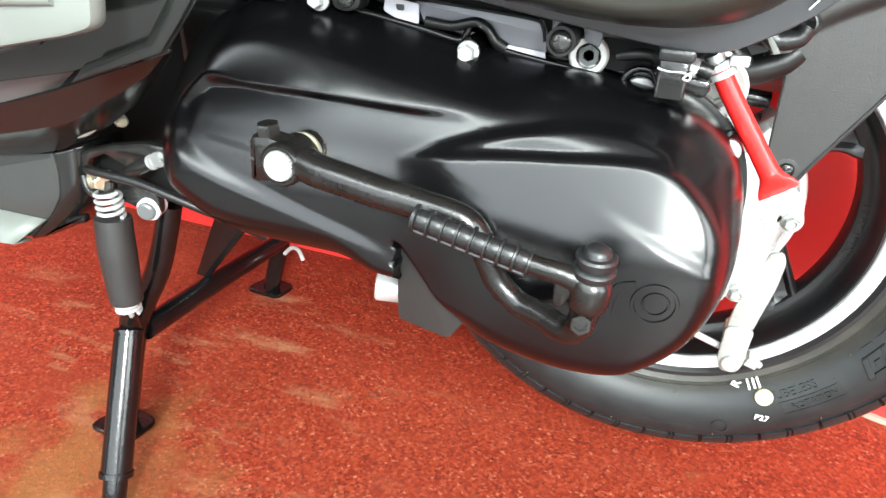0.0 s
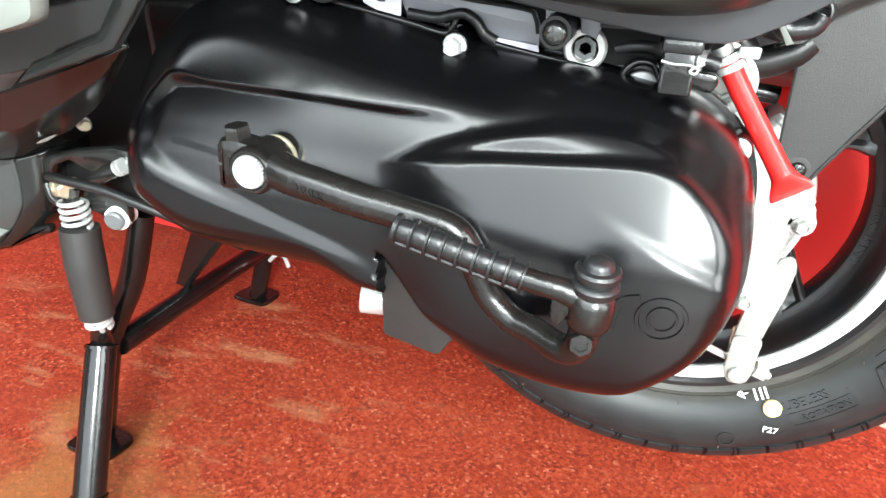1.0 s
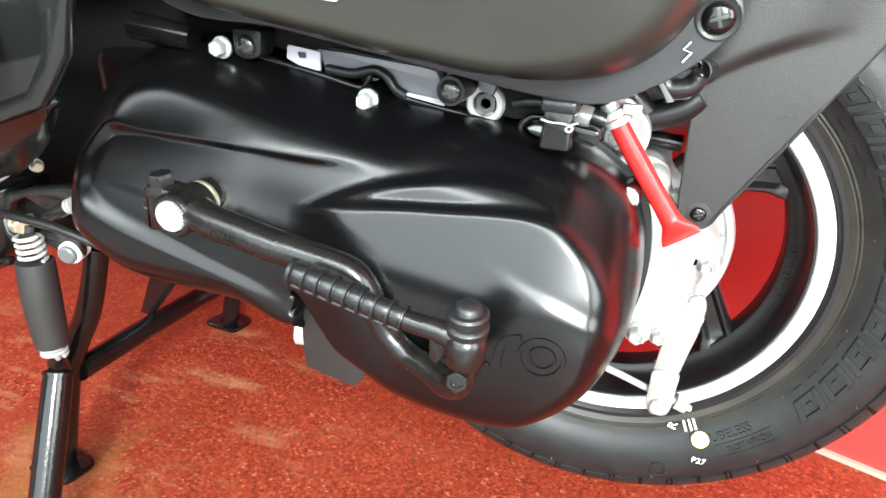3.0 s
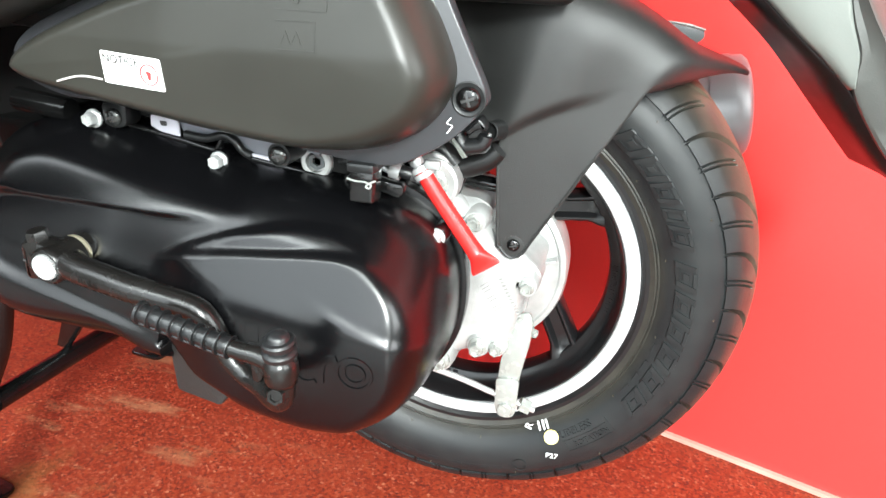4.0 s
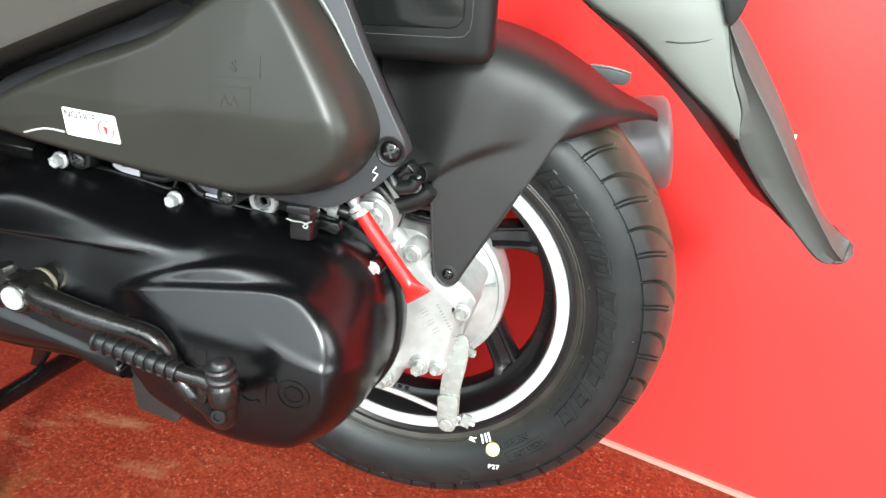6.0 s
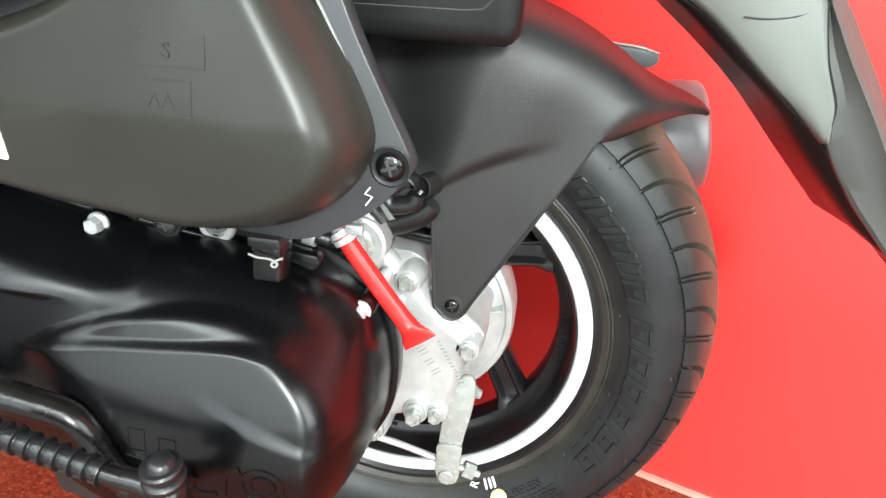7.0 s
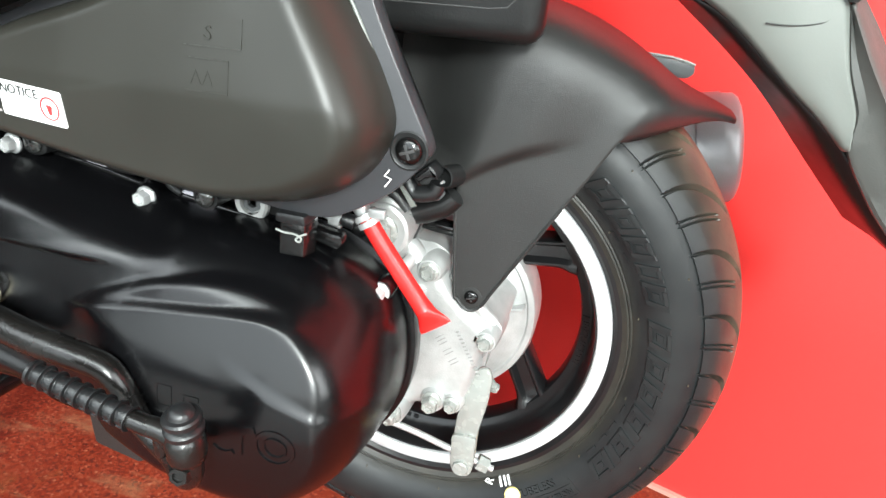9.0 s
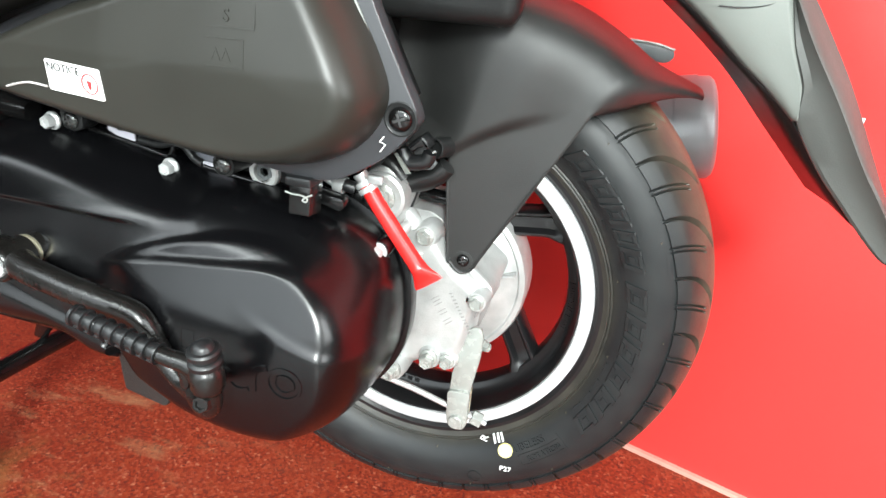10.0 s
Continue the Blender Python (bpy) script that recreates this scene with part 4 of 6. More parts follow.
# -- air filter box --
FLANGE = spline([(-0.0350, 0.5250), (-0.0090, 0.4990), (0.0097, 0.4580), (0.0225, 0.4320), (0.0318, 0.4125), (0.0300, 0.4045), (0.0175, 0.3905), (0.0000, 0.3785), (-0.0180, 0.3712), (-0.0450, 0.3722), (-0.1000, 0.3797), (-0.1700, 0.3895), (-0.2180, 0.3920), (-0.2450, 0.4060), (-0.2300, 0.4280), (-0.1500, 0.4600), (-0.0900, 0.4900)], 150, True)
airbox = part("air_filter_box", prism(FLANGE, -0.1610, -0.1500, 0.0012), FLANGE_GREY, scooter, "matt black air filter box with a white notice sticker")
part("rear_shell", prism(inset(even(FLANGE, 60), 0.017), -0.1502, -0.0990, 0.004), PLAIN_BLACK, airbox)
BOX_LINE = spline([(-0.0400, 0.5080), (-0.0200, 0.4900), (0.0010, 0.4590), (0.0125, 0.4370), (0.0170, 0.4200), (0.0110, 0.4035), (-0.0020, 0.3905), (-0.0220, 0.3825), (-0.0550, 0.3800), (-0.1000, 0.3840), (-0.1500, 0.3905), (-0.1950, 0.3965), (-0.2200, 0.4020), (-0.2280, 0.4120), (-0.2150, 0.4260), (-0.1600, 0.4490), (-0.1000, 0.4700)], 150, True)


def box_y(p):
    """Depth of the filter box's lid."""
    p = np.atleast_2d(p)
    d = np.maximum(signed(p, BOX_LINE), 0)
    right = smooth((p[:, 0] + 0.06) / 0.06)
    wide = 0.011 + 0.007 * right
    u = np.clip(1 - d / wide, 0, 1)
    y = -0.160 - 0.034 * np.sqrt(np.maximum(1 - u ** 2.2, 0)) - 0.003 * smooth(d / 0.05)
    y += 0.16 * np.maximum(p[:, 1] - 0.43, 0)
    y += 0.05 * np.maximum(-0.12 - p[:, 0], 0)
    return y


lid = part("lid", shell(even(BOX_LINE, 200), [(-0.200, 0.411), (-0.120, 0.424), (-0.045, 0.440), (-0.030, 0.455)], 30, box_y, -0.155), AIRBOX, airbox, "matt black filter lid")


def on_lid(x, z, lift=0.0):
    return float(box_y((x, z))[0]) - lift


def lid_patch(pts, lift, mat, name, parent, label="", thick=0.0006):
    """A flat thing that lies on the lid."""
    bm = bmesh.new()
    o = np.array(pts, float)
    rings = [[(x, on_lid(x, z, l), z) for x, z in o] for l in (lift - thick, lift)]
    skin(bm, rings)
    return part(name, bm, mat, parent, label, sharp=20)


sticker = lid_patch(round_corners([(-0.1560, 0.4245), (-0.1208, 0.4226), (-0.1206, 0.4070), (-0.1562, 0.4089)], 0.0012), 0.0006, WHITE_PAPER, "notice_sticker", airbox, "white sticker headed NOTICE with a red ring")
part("sticker_heading", letters("NOTICE", 0.0058, 0.0002, lambda u, v, hgt: Vector((-0.1442 + u * 1.02, on_lid(-0.1442 + u, 0.4193 + v, 0.0006 + hgt), 0.4187 + v - 0.054 * u))), INK, sticker)
for k, (x0, x1) in enumerate(((-0.1535, -0.1420), (-0.1535, -0.1450), (-0.1535, -0.1405), (-0.1535, -0.1460))):
    z = 0.4160 - 0.0019 * k
    lid_patch([(x0, z), (x1, z - 0.0006), (x1, z - 0.0013), (x0, z - 0.0007)], 0.0008, GREY_INK, "print_bar", sticker, thick=0.0002)
bm = bmesh.new()
rings = []
for r, l in ((0.0052, 0.0005), (0.0052, 0.0009), (0.0046, 0.0009), (0.0046, 0.0005)):
    rings.append([(-0.1283 + r * math.cos(a), on_lid(-0.1283 + r * math.cos(a), 0.4147 + r * math.sin(a), l), 0.4147 + r * math.sin(a)) for a in np.linspace(0, 2 * math.pi, 36, endpoint=False)])
part("red_ring", skin(bm, rings, caps=False), RED_INK, sticker)
lid_patch([(-0.1290, 0.4120), (-0.1278, 0.4120), (-0.1268, 0.4160), (-0.1300, 0.4165)], 0.0009, RED_INK, "red_symbol", sticker, thick=0.0002)
# faint moulded frames on the lid
for x0, x1, z0, z1, word in ((-0.0600, -0.0350, 0.4480, 0.4592, "S"), (-0.0598, -0.0400, 0.4312, 0.4440, "AA")):
    bm = bmesh.new()
    t = 0.0005
    for a in ((x0, z0, x1, z0 + t), (x0, z1 - t, x1, z1), (x1 - t, z0, x1, z1)):
        pts = [(a[0], a[1]), (a[2], a[1]), (a[2], a[3]), (a[0], a[3])]
        rings = [[(x, on_lid(x, z, l), z) for x, z in pts] for l in (-0.0005, 0.00022)]
        skin(bm, rings)
    part("moulded_frame", bm, AIRBOX, airbox)
    cx, cz = (x0 + x1) / 2 - 0.002, z0 + 0.003
    part("moulded_letters", letters(word, 0.0078, 0.0005, lambda u, v, hgt, cx=cx, cz=cz: Vector((cx + u, on_lid(cx + u, cz + v, hgt - 0.00028), cz + v))), AIRBOX, airbox)
# bright edge of a scuffed rib at the front of the lid, and a raised bead along the flange, its pale grey painting the
# glossy edge's highlight
part("scuffed_rib", tube([(-0.1880, on_lid(-0.188, 0.4065, 0.0002), 0.4065), (-0.1720, on_lid(-0.172, 0.4105, 0.0004), 0.4105), (-0.1580, on_lid(-0.158, 0.4100, 0.0002), 0.4100)], 0.0006, 6, n=16), GREY_INK, airbox, "pale scuffed edge")
part("flange_bead", tube([(-0.0330, -0.1618, 0.5080), (-0.0110, -0.1618, 0.4800), (0.0080, -0.1618, 0.4440), (0.0142, -0.1616, 0.4270), (0.0150, -0.1612, 0.4190)], 0.0008, 8, n=24), GREY_PLASTIC, airbox, "raised bead, pale for the edge highlight")
cross_screw(airbox, (0.0232, -0.1612, 0.4095), 0.0062, GLOSS_BLACK)
part("screw_seat", lathe([(-0.001, 0.0088), (0.0004, 0.0088), (0.0006, 0.0080), (0.0002, 0.0072)], (0.0232, -0.1610, 0.4095), seg=36), PLAIN_BLACK, airbox)
bm = tube([(0.0150, -0.1622, 0.4000), (0.0128, -0.1622, 0.3970), (0.0160, -0.1622, 0.3960), (0.0132, -0.1622, 0.3920)], 0.0004, 6)
part("chalk_mark", bm, WHITE_MARK, airbox, "white chalk tick")
# clip block and wire under the box
clip = part("rubber_clip", block(-0.0325, -0.1560, 0.3592, 0.0132, 0.015, 0.0205, 0.0014, turn=Matrix.Rotation(radians(-9), 4, "X")), GLOSS_BLACK, scooter, "black rubber clip block with a wire spring")
block_top = part("clip_collar", block(-0.0325, -0.1560, 0.3692, 0.0158, 0.018, 0.0055, 0.0016), BLACK_RUBBER, clip)
part("wire_spring", tube([(-0.0395, -0.1655, 0.3635), (-0.0350, -0.1660, 0.3627), (-0.0295, -0.1665, 0.3629), (-0.0255, -0.1675, 0.3619), (-0.0262, -0.1680, 0.3601), (-0.0282, -0.1675, 0.3607), (-0.0265, -0.1670, 0.3625), (-0.0232, -0.1660, 0.3639)], 0.00055, 8, n=40), ZINC, clip, "bright wire spring")
part("clip_lever", prism(round_corners([(-0.0330, 0.3590), (-0.0250, 0.3572), (-0.0150, 0.3562), (-0.0140, 0.3520), (-0.0170, 0.3480), (-0.0260, 0.3500), (-0.0330, 0.3525)], 0.002), -0.1460, -0.1380, 0.0016), GLOSS_BLACK, scooter, "gloss black lever beside the clip")
part("drain_hose", tube([(-0.0255, -0.1300, 0.3610), (-0.0200, -0.1300, 0.3590), (-0.0150, -0.1290, 0.3575)], [0.0034, 0.0038, 0.0040], n=10), BLACK_RUBBER, scooter, "short black rubber hose")

# -- joint between filter box and cover: bracket, screws, pipes --
bracket = part("joint_bracket", prism([(-0.2150, 0.3830), (-0.1789, 0.3725), (-0.1600, 0.3662), (-0.1400, 0.3640), (-0.1290, 0.3700), (-0.1180, 0.3630), (-0.0928, 0.3578), (-0.0577, 0.3530), (-0.0420, 0.3550), (-0.0400, 0.3720), (-0.0960, 0.3760), (-0.1800, 0.3900)], -0.1300, -0.1240, 0.0008), UNDER, scooter, "dark grey joint bracket with screws")
part("wavy_lip", tube([(-0.1980, -0.133, 0.3700), (-0.1839, -0.133, 0.3677), (-0.1596, -0.133, 0.3638), (-0.1403, -0.133, 0.3602), (-0.1361, -0.133, 0.3632), (-0.1335, -0.133, 0.3680), (-0.1294, -0.133, 0.3699), (-0.1243, -0.133, 0.3675), (-0.1218, -0.133, 0.3626), (-0.1173, -0.133, 0.3584), (-0.1003, -0.133, 0.3555), (-0.0810, -0.133, 0.3529), (-0.0675, -0.133, 0.3510), (-0.0560, -0.133, 0.3488), (-0.0524, -0.133, 0.3533), (-0.0478, -0.133, 0.3564), (-0.0415, -0.133, 0.3558), (-0.0388, -0.133, 0.3516)], 0.0019, 10, n=110), GLOSS_BLACK, bracket, "gloss black sealing lip")
part("grey_shield", prism(round_corners([(-0.1650, 0.3770), (-0.1360, 0.3760), (-0.0970, 0.3740), (-0.0940, 0.3670), (-0.0940, 0.3580), (-0.1180, 0.3590), (-0.1240, 0.3650), (-0.1310, 0.3710), (-0.1450, 0.3670), (-0.1600, 0.3680)], 0.001), -0.1320, -0.1300, 0.0005), JOINT_GREY, bracket, "blue grey shield plate")
part("shield_fold", tube([(x, -0.1328, z) for x, z in [(-0.1570, 0.3780), (-0.1270, 0.3760), (-0.1020, 0.3740), (-0.0970, 0.3710), (-0.0950, 0.3640)]], 0.0009, 8, n=26), PLAIN_BLACK, bracket)
part("grey_shield", prism([(-0.1180, 0.3610), (-0.0940, 0.3590), (-0.0930, 0.3550), (-0.1050, 0.3560), (-0.1180, 0.3580)], -0.1340, -0.1330, 0.0003), WHITE_TAB, bracket, "pale lilac plastic strip")
part("grey_shield", prism(round_corners([(-0.1810, 0.3780), (-0.1620, 0.3760), (-0.1620, 0.3660), (-0.1750, 0.3680), (-0.1820, 0.3710)], 0.0012), -0.1340, -0.1325, 0.0004), WHITE_TAB, bracket, "pale lilac plastic strip")
part("strip_hole", prism(round_corners([(-0.1750, 0.3750), (-0.1700, 0.3750), (-0.1700, 0.3720), (-0.1740, 0.3720)], 0.0008), -0.1346, -0.1340, 0.0001), INK, bracket)
part("black_arch", tube([(x, -0.1340, z) for x, z in [(-0.1580, 0.3680), (-0.1440, 0.3670), (-0.1360, 0.3690), (-0.1300, 0.3700), (-0.1240, 0.3670), (-0.1200, 0.3620), (-0.1140, 0.3590)]], 0.0026, 10, n=30), PLAIN_BLACK, bracket)
part("grey_shield", prism(round_corners([(-0.0541, 0.3442), (-0.0518, 0.3495), (-0.0478, 0.3522), (-0.0421, 0.3521), (-0.0389, 0.3486), (-0.0376, 0.3422)], 0.002), -0.1330, -0.1290, 0.001), CAST_ALU, bracket, "bright metal tab")
part("top_rail", prism([(-0.0920, 0.3780), (-0.0790, 0.3770), (-0.0790, 0.3670), (-0.0850, 0.3680), (-0.0910, 0.3690)], -0.1385, -0.1330, 0.0008), JOINT_GREY, bracket, "blue grey ribbed rail")
part("top_rail", prism([(-0.0770, 0.3770), (-0.0580, 0.3760), (-0.0580, 0.3710), (-0.0660, 0.3710), (-0.0680, 0.3650), (-0.0750, 0.3670)], -0.1385, -0.1330, 0.0008), JOINT_GREY, bracket, "blue grey ribbed rail")
part("top_rail", prism([(-0.0570, 0.3760), (-0.0350, 0.3740), (-0.0350, 0.3680), (-0.0390, 0.3680), (-0.0400, 0.3700), (-0.0570, 0.3710)], -0.1385, -0.1330, 0.0008), JOINT_GREY, bracket, "blue grey ribbed rail")
part("rail_groove", tube([(x, -0.1388, z) for x, z in [(-0.0670, 0.3710), (-0.0530, 0.3710), (-0.0390, 0.3700)]], 0.0008, 8, n=10), INK, bracket)
cross_screw(bracket, (-0.0840, -0.1562, 0.3686), 0.0054, GREY_STEEL)
part("screw_boss", lathe([(-0.03, 0.0072), (0, 0.0068)], (-0.0840, -0.1558, 0.3686), seg=26), PLAIN_BLACK, bracket)
socket = part("socket_bolt", lathe([(-0.012, 0.0098), (0.004, 0.0098), (0.0052, 0.0088), (0.0052, 0.0062), (0.0010, 0.0060)], (-0.0725, -0.1290, 0.3596), seg=34), CAST_ALU, bracket, "bright collar bolt")
part("socket_head", lathe([(-0.004, 0.0055), (0.0035, 0.0055), (0.0035, 0.003), (0.001, 0.003)], (-0.0725, -0.1290, 0.3596), flat=6), DARK_GREY, socket)
part("side_rail", tube([(-0.0640, -0.1250, 0.3700), (-0.0420, -0.1260, 0.3650)], 0.0032, 10), PLAIN_BLACK, bracket)
part("cable_guide", tube([(-0.0590, -0.1270, 0.3600), (-0.0520, -0.1280, 0.3620), (-0.0440, -0.1280, 0.3625), (-0.0390, -0.1270, 0.3600)], 0.0036, 12, n=14), PLAIN_BLACK, bracket)
part("vacuum_pipe", tube([(-0.036, -0.128, 0.3620), (-0.026, -0.130, 0.3585), (-0.018, -0.128, 0.3590)], 0.0026, 10, n=10), STEEL, bracket, "bright metal pipe with a clamp")
part("hose_clamp", lathe([(-0.003, 0.0040), (-0.003, 0.0052), (0.003, 0.0052), (0.003, 0.0040)], (-0.0240, -0.1298, 0.3590), axis=(0.9, 0, -0.2), seg=22, hoop=True), STEEL, bracket)
cross_screw(bracket, (-0.1990, -0.1440, 0.3770), 0.0054, GREY_STEEL)
part("screw_boss", prism(round_corners([(-0.2075, 0.3850), (-0.2070, 0.3715), (-0.1990, 0.3695), (-0.1915, 0.3720), (-0.1900, 0.3850)], 0.003), -0.1436, -0.1300, 0.001), PLAIN_BLACK, bracket)
part("front_pipe", tube([(-0.2760, -0.135, 0.3800), (-0.2520, -0.137, 0.3780), (-0.2360, -0.137, 0.3765)], [0.0078, 0.0075, 0.0070], 20, n=12), GLOSS_BLACK, scooter, "gloss black intake pipe")

# -- hook, hoses and lever behind the box --
hook = part("seat_hook", tube([(0.0070, -0.1120, 0.3810), (0.0080, -0.1120, 0.3770), (0.0110, -0.1120, 0.3730), (0.0160, -0.1120, 0.3730), (0.0220, -0.1120, 0.3750), (0.0240, -0.1120, 0.3800)], [0.0034, 0.0044, 0.0047, 0.0047, 0.0045, 0.0040], 18, n=26), BLACK_RUBBER, scooter, "black rubber grommet and bracket")
part("grommet_head", prism(round_corners([(0.0110, 0.3820), (0.0130, 0.3850), (0.0200, 0.3910), (0.0240, 0.3870), (0.0250, 0.3830), (0.0220, 0.3840), (0.0180, 0.3830), (0.0150, 0.3800)], 0.0016), -0.1170, -0.1040, 0.0018), BLACK_RUBBER, hook)
part("grommet_core", prism(round_corners([(0.0120, 0.3800), (0.0200, 0.3830), (0.0210, 0.3770), (0.0160, 0.3750), (0.0120, 0.3760)], 0.002), -0.1075, -0.1000, 0.001), INK, hook)
part("fender_socket", lathe([(-0.012, 0.0062), (0.0005, 0.0062), (0.0008, 0.0054), (-0.004, 0.0050)], (0.0240, -0.1020, 0.3800), axis=(-0.35, -1, 0.1), seg=26), PLAIN_BLACK, hook)
part("socket_pin", lathe([(-0.004, 0.0011), (0.001, 0.0010), (0.0016, 0.0006)], (0.0250, -0.1100, 0.3790), seg=14), STEEL, hook)
part("hook_tab", prism([(0.0040, 0.3790), (0.0060, 0.3790), (0.0150, 0.3680), (0.0120, 0.3670)], -0.1190, -0.1172, 0.0004), GREY_PLASTIC, hook, "thin grey plastic tab")
part("bracket_plate", prism(round_corners([(0.0100, 0.3630), (0.0130, 0.3670), (0.0180, 0.3700), (0.0230, 0.3730), (0.0250, 0.3700), (0.0220, 0.3660), (0.0160, 0.3650)], 0.0012), -0.1010, -0.0970, 0.0010), DARK_GREY, hook, "dark grey bracket plate")
part("bracket_arm", tube([(-0.0090, -0.0880, 0.3510), (0.0010, -0.0880, 0.3520), (0.0120, -0.0880, 0.3550), (0.0220, -0.0880, 0.3600), (0.0280, -0.0880, 0.3660)], [0.0070, 0.0075, 0.0078, 0.0072, 0.0060], 18, n=18), PLAIN_BLACK, hook)
part("bracket_arm", tube([(-0.0090, -0.0960, 0.3670), (-0.0030, -0.0960, 0.3630), (0.0030, -0.0960, 0.3560)], [0.0060, 0.0062, 0.0060], 14, n=10), PLAIN_BLACK, hook)
hose = part("brake_hose", tube([(0.0030, -0.0730, 0.3480), (0.0010, -0.0730, 0.3420), (-0.0010, -0.0730, 0.3350), (-0.0030, -0.0730, 0.3280)], [0.0050, 0.0048, 0.0046, 0.0046], 18, n=18), BLACK_RUBBER, scooter, "short black rubber hose on a cast spigot")
part("hose_ring", lathe([(-0.0006, 0.0046), (-0.0006, 0.0051), (0.0006, 0.0051), (0.0006, 0.0046)], (-0.0020, -0.0730, 0.3290), axis=(0.25, 0, 0.97), seg=24, hoop=True), STEEL, hose)
part("spigot", tube([(-0.0070, -0.0740, 0.3270), (-0.0020, -0.0740, 0.3250), (0.0010, -0.0740, 0.3210), (0.0030, -0.0740, 0.3160)], [0.0042, 0.0064, 0.0072, 0.0080], 18, n=12), CAST_ALU, hose, "cast aluminium spigot")
part("rear_brake_lever", tube([(-0.0060, -0.0580, 0.3370), (0.0040, -0.0580, 0.3350), (0.0140, -0.0580, 0.3340), (0.0260, -0.0580, 0.3330)], [0.0040, 0.0046, 0.0048, 0.0050], 16, n=14), GLOSS_BLACK, scooter, "gloss black lever bar")

# -- rear fender --
def fender():
    """An arch over the tyre; its side skin bulges, folds back and runs down into a hanging flap."""
    bm = bmesh.new()
    grid = []
    def edge(deg):
        return 0.2375 - 0.0525 * float(smooth((deg - 42.0) / 17.0)) ** 0.9

    def right(r):
        return float(np.interp(r, (0.0560, 0.0575, 0.060, 0.065, 0.070, 0.080, 0.104, 0.139, 0.188, 0.2005), (49.5, 46.0, 44.6, 44.2, 45.0, 47.3, 50.0, 53.0, 55.0, 55.0)))

    def depth(r, deg):
        over = r - (0.1290 + max(77 - deg, -40) * 0.0028)
        fall = 0.024 * float(smooth((deg - 74.5) / 17)) * float(smooth((r - 0.122) / 0.020))
        return -0.0785 - 0.0065 * float(smooth((over + 0.006) / 0.012)) * float(smooth((deg - 58) / 12)) + fall

    def left(r):
        d1 = 70.0
        for _ in range(40):
            z = AXLE + r * math.sin(radians(d1))
            d1 = math.degrees(math.acos((0.0300 - (z - 0.302) * 0.0626) / r))
        return d1

    columns = np.concatenate([np.linspace(right(0.125), left(0.125), 44), np.linspace(left(0.125) + 2, 132, 24)])
    tops = 55.0 + (columns - columns[0]) / (132 - columns[0]) * 77.0
    for deg in np.concatenate([np.linspace(43.5, 54.0, 12), tops]):
        f = float(smooth((deg - 41.0) / 15.0))
        half = 0.014 + (-depth(edge(deg), deg) - 0.014) * f ** 1.3
        crest = 0.2230 + 0.0165 * (1 - f) ** 1.6
        c, s = math.cos(radians(deg)), math.sin(radians(deg))
        row = []
        for a in np.linspace(0, math.pi, 37):
            u = math.copysign(abs(math.cos(a)) ** 0.32, math.cos(a))
            r = edge(deg) + (crest - edge(deg)) * math.sin(a) ** 0.60
            row.append((r * c, u * half, AXLE + r * s))
        grid.append(row)
    skin(bm, grid, close=False, caps=False)
    rows = []
    for w in np.linspace(0, 1, 34):
        row = []
        for base, top in zip(columns, tops):
            r = edge(top) + (0.125 - edge(top)) * w
            k = (base - columns[0]) / (132 - columns[0])
            deg = (base if w == 1 else top if w == 0 else right(r) * (1 - k) + 132 * k)
            f = float(smooth((deg - 41.0) / 15.0)) if w == 0 else 1.0
            row.append((r * math.cos(radians(deg)), -0.014 + (depth(r, deg) + 0.014) * f ** 1.3, AXLE + r * math.sin(radians(deg))))
        rows.append(row)
    skin(bm, rows, close=False, caps=False)
    rows = []
    for r in np.concatenate([np.linspace(0.125, 0.066, 24), np.linspace(0.0645, 0.0560, 8)]):
        d1 = left(r) if r > 0.0625 else float(np.interp(r, (0.0560, 0.0575, 0.060, 0.0625), (50.0, 54.0, 57.5, left(0.0625))))
        row = []
        for deg in np.linspace(right(r), d1, 44):
            row.append((r * math.cos(radians(deg)), depth(r, deg), AXLE + r * math.sin(radians(deg))))
        rows.append(row)
    skin(bm, rows, close=False, caps=False)
    bmesh.ops.remove_doubles(bm, verts=bm.verts, dist=0.00002)
    return part("rear_fender", bm, GRAINED, scooter, "grained black plastic rear fender with a hanging flap", sharp=75, solid=0.0024)


mudguard = fender()
part("flap_rim", tube([(0.0262, -0.0800, 0.3627), (0.0300, -0.0800, 0.3040), (0.0325, -0.0800, 0.2975), (0.0370, -0.0800, 0.2925), (0.0420, -0.0800, 0.2915), (0.0480, -0.0800, 0.2960), (0.0540, -0.0800, 0.3075), (0.0830, -0.0800, 0.3595), (0.1060, -0.0750, 0.4020)], 0.0010, 6, n=50), GRAINED, mudguard)
cross_screw(mudguard, (0.0410, -0.0800, 0.3005), 0.0044, GLOSS_BLACK)
part("screw_seat", lathe([(-0.001, 0.0066), (0.0004, 0.0066), (0.0006, 0.0056)], (0.0410, -0.0795, 0.3005), seg=30), GRAINED, mudguard)

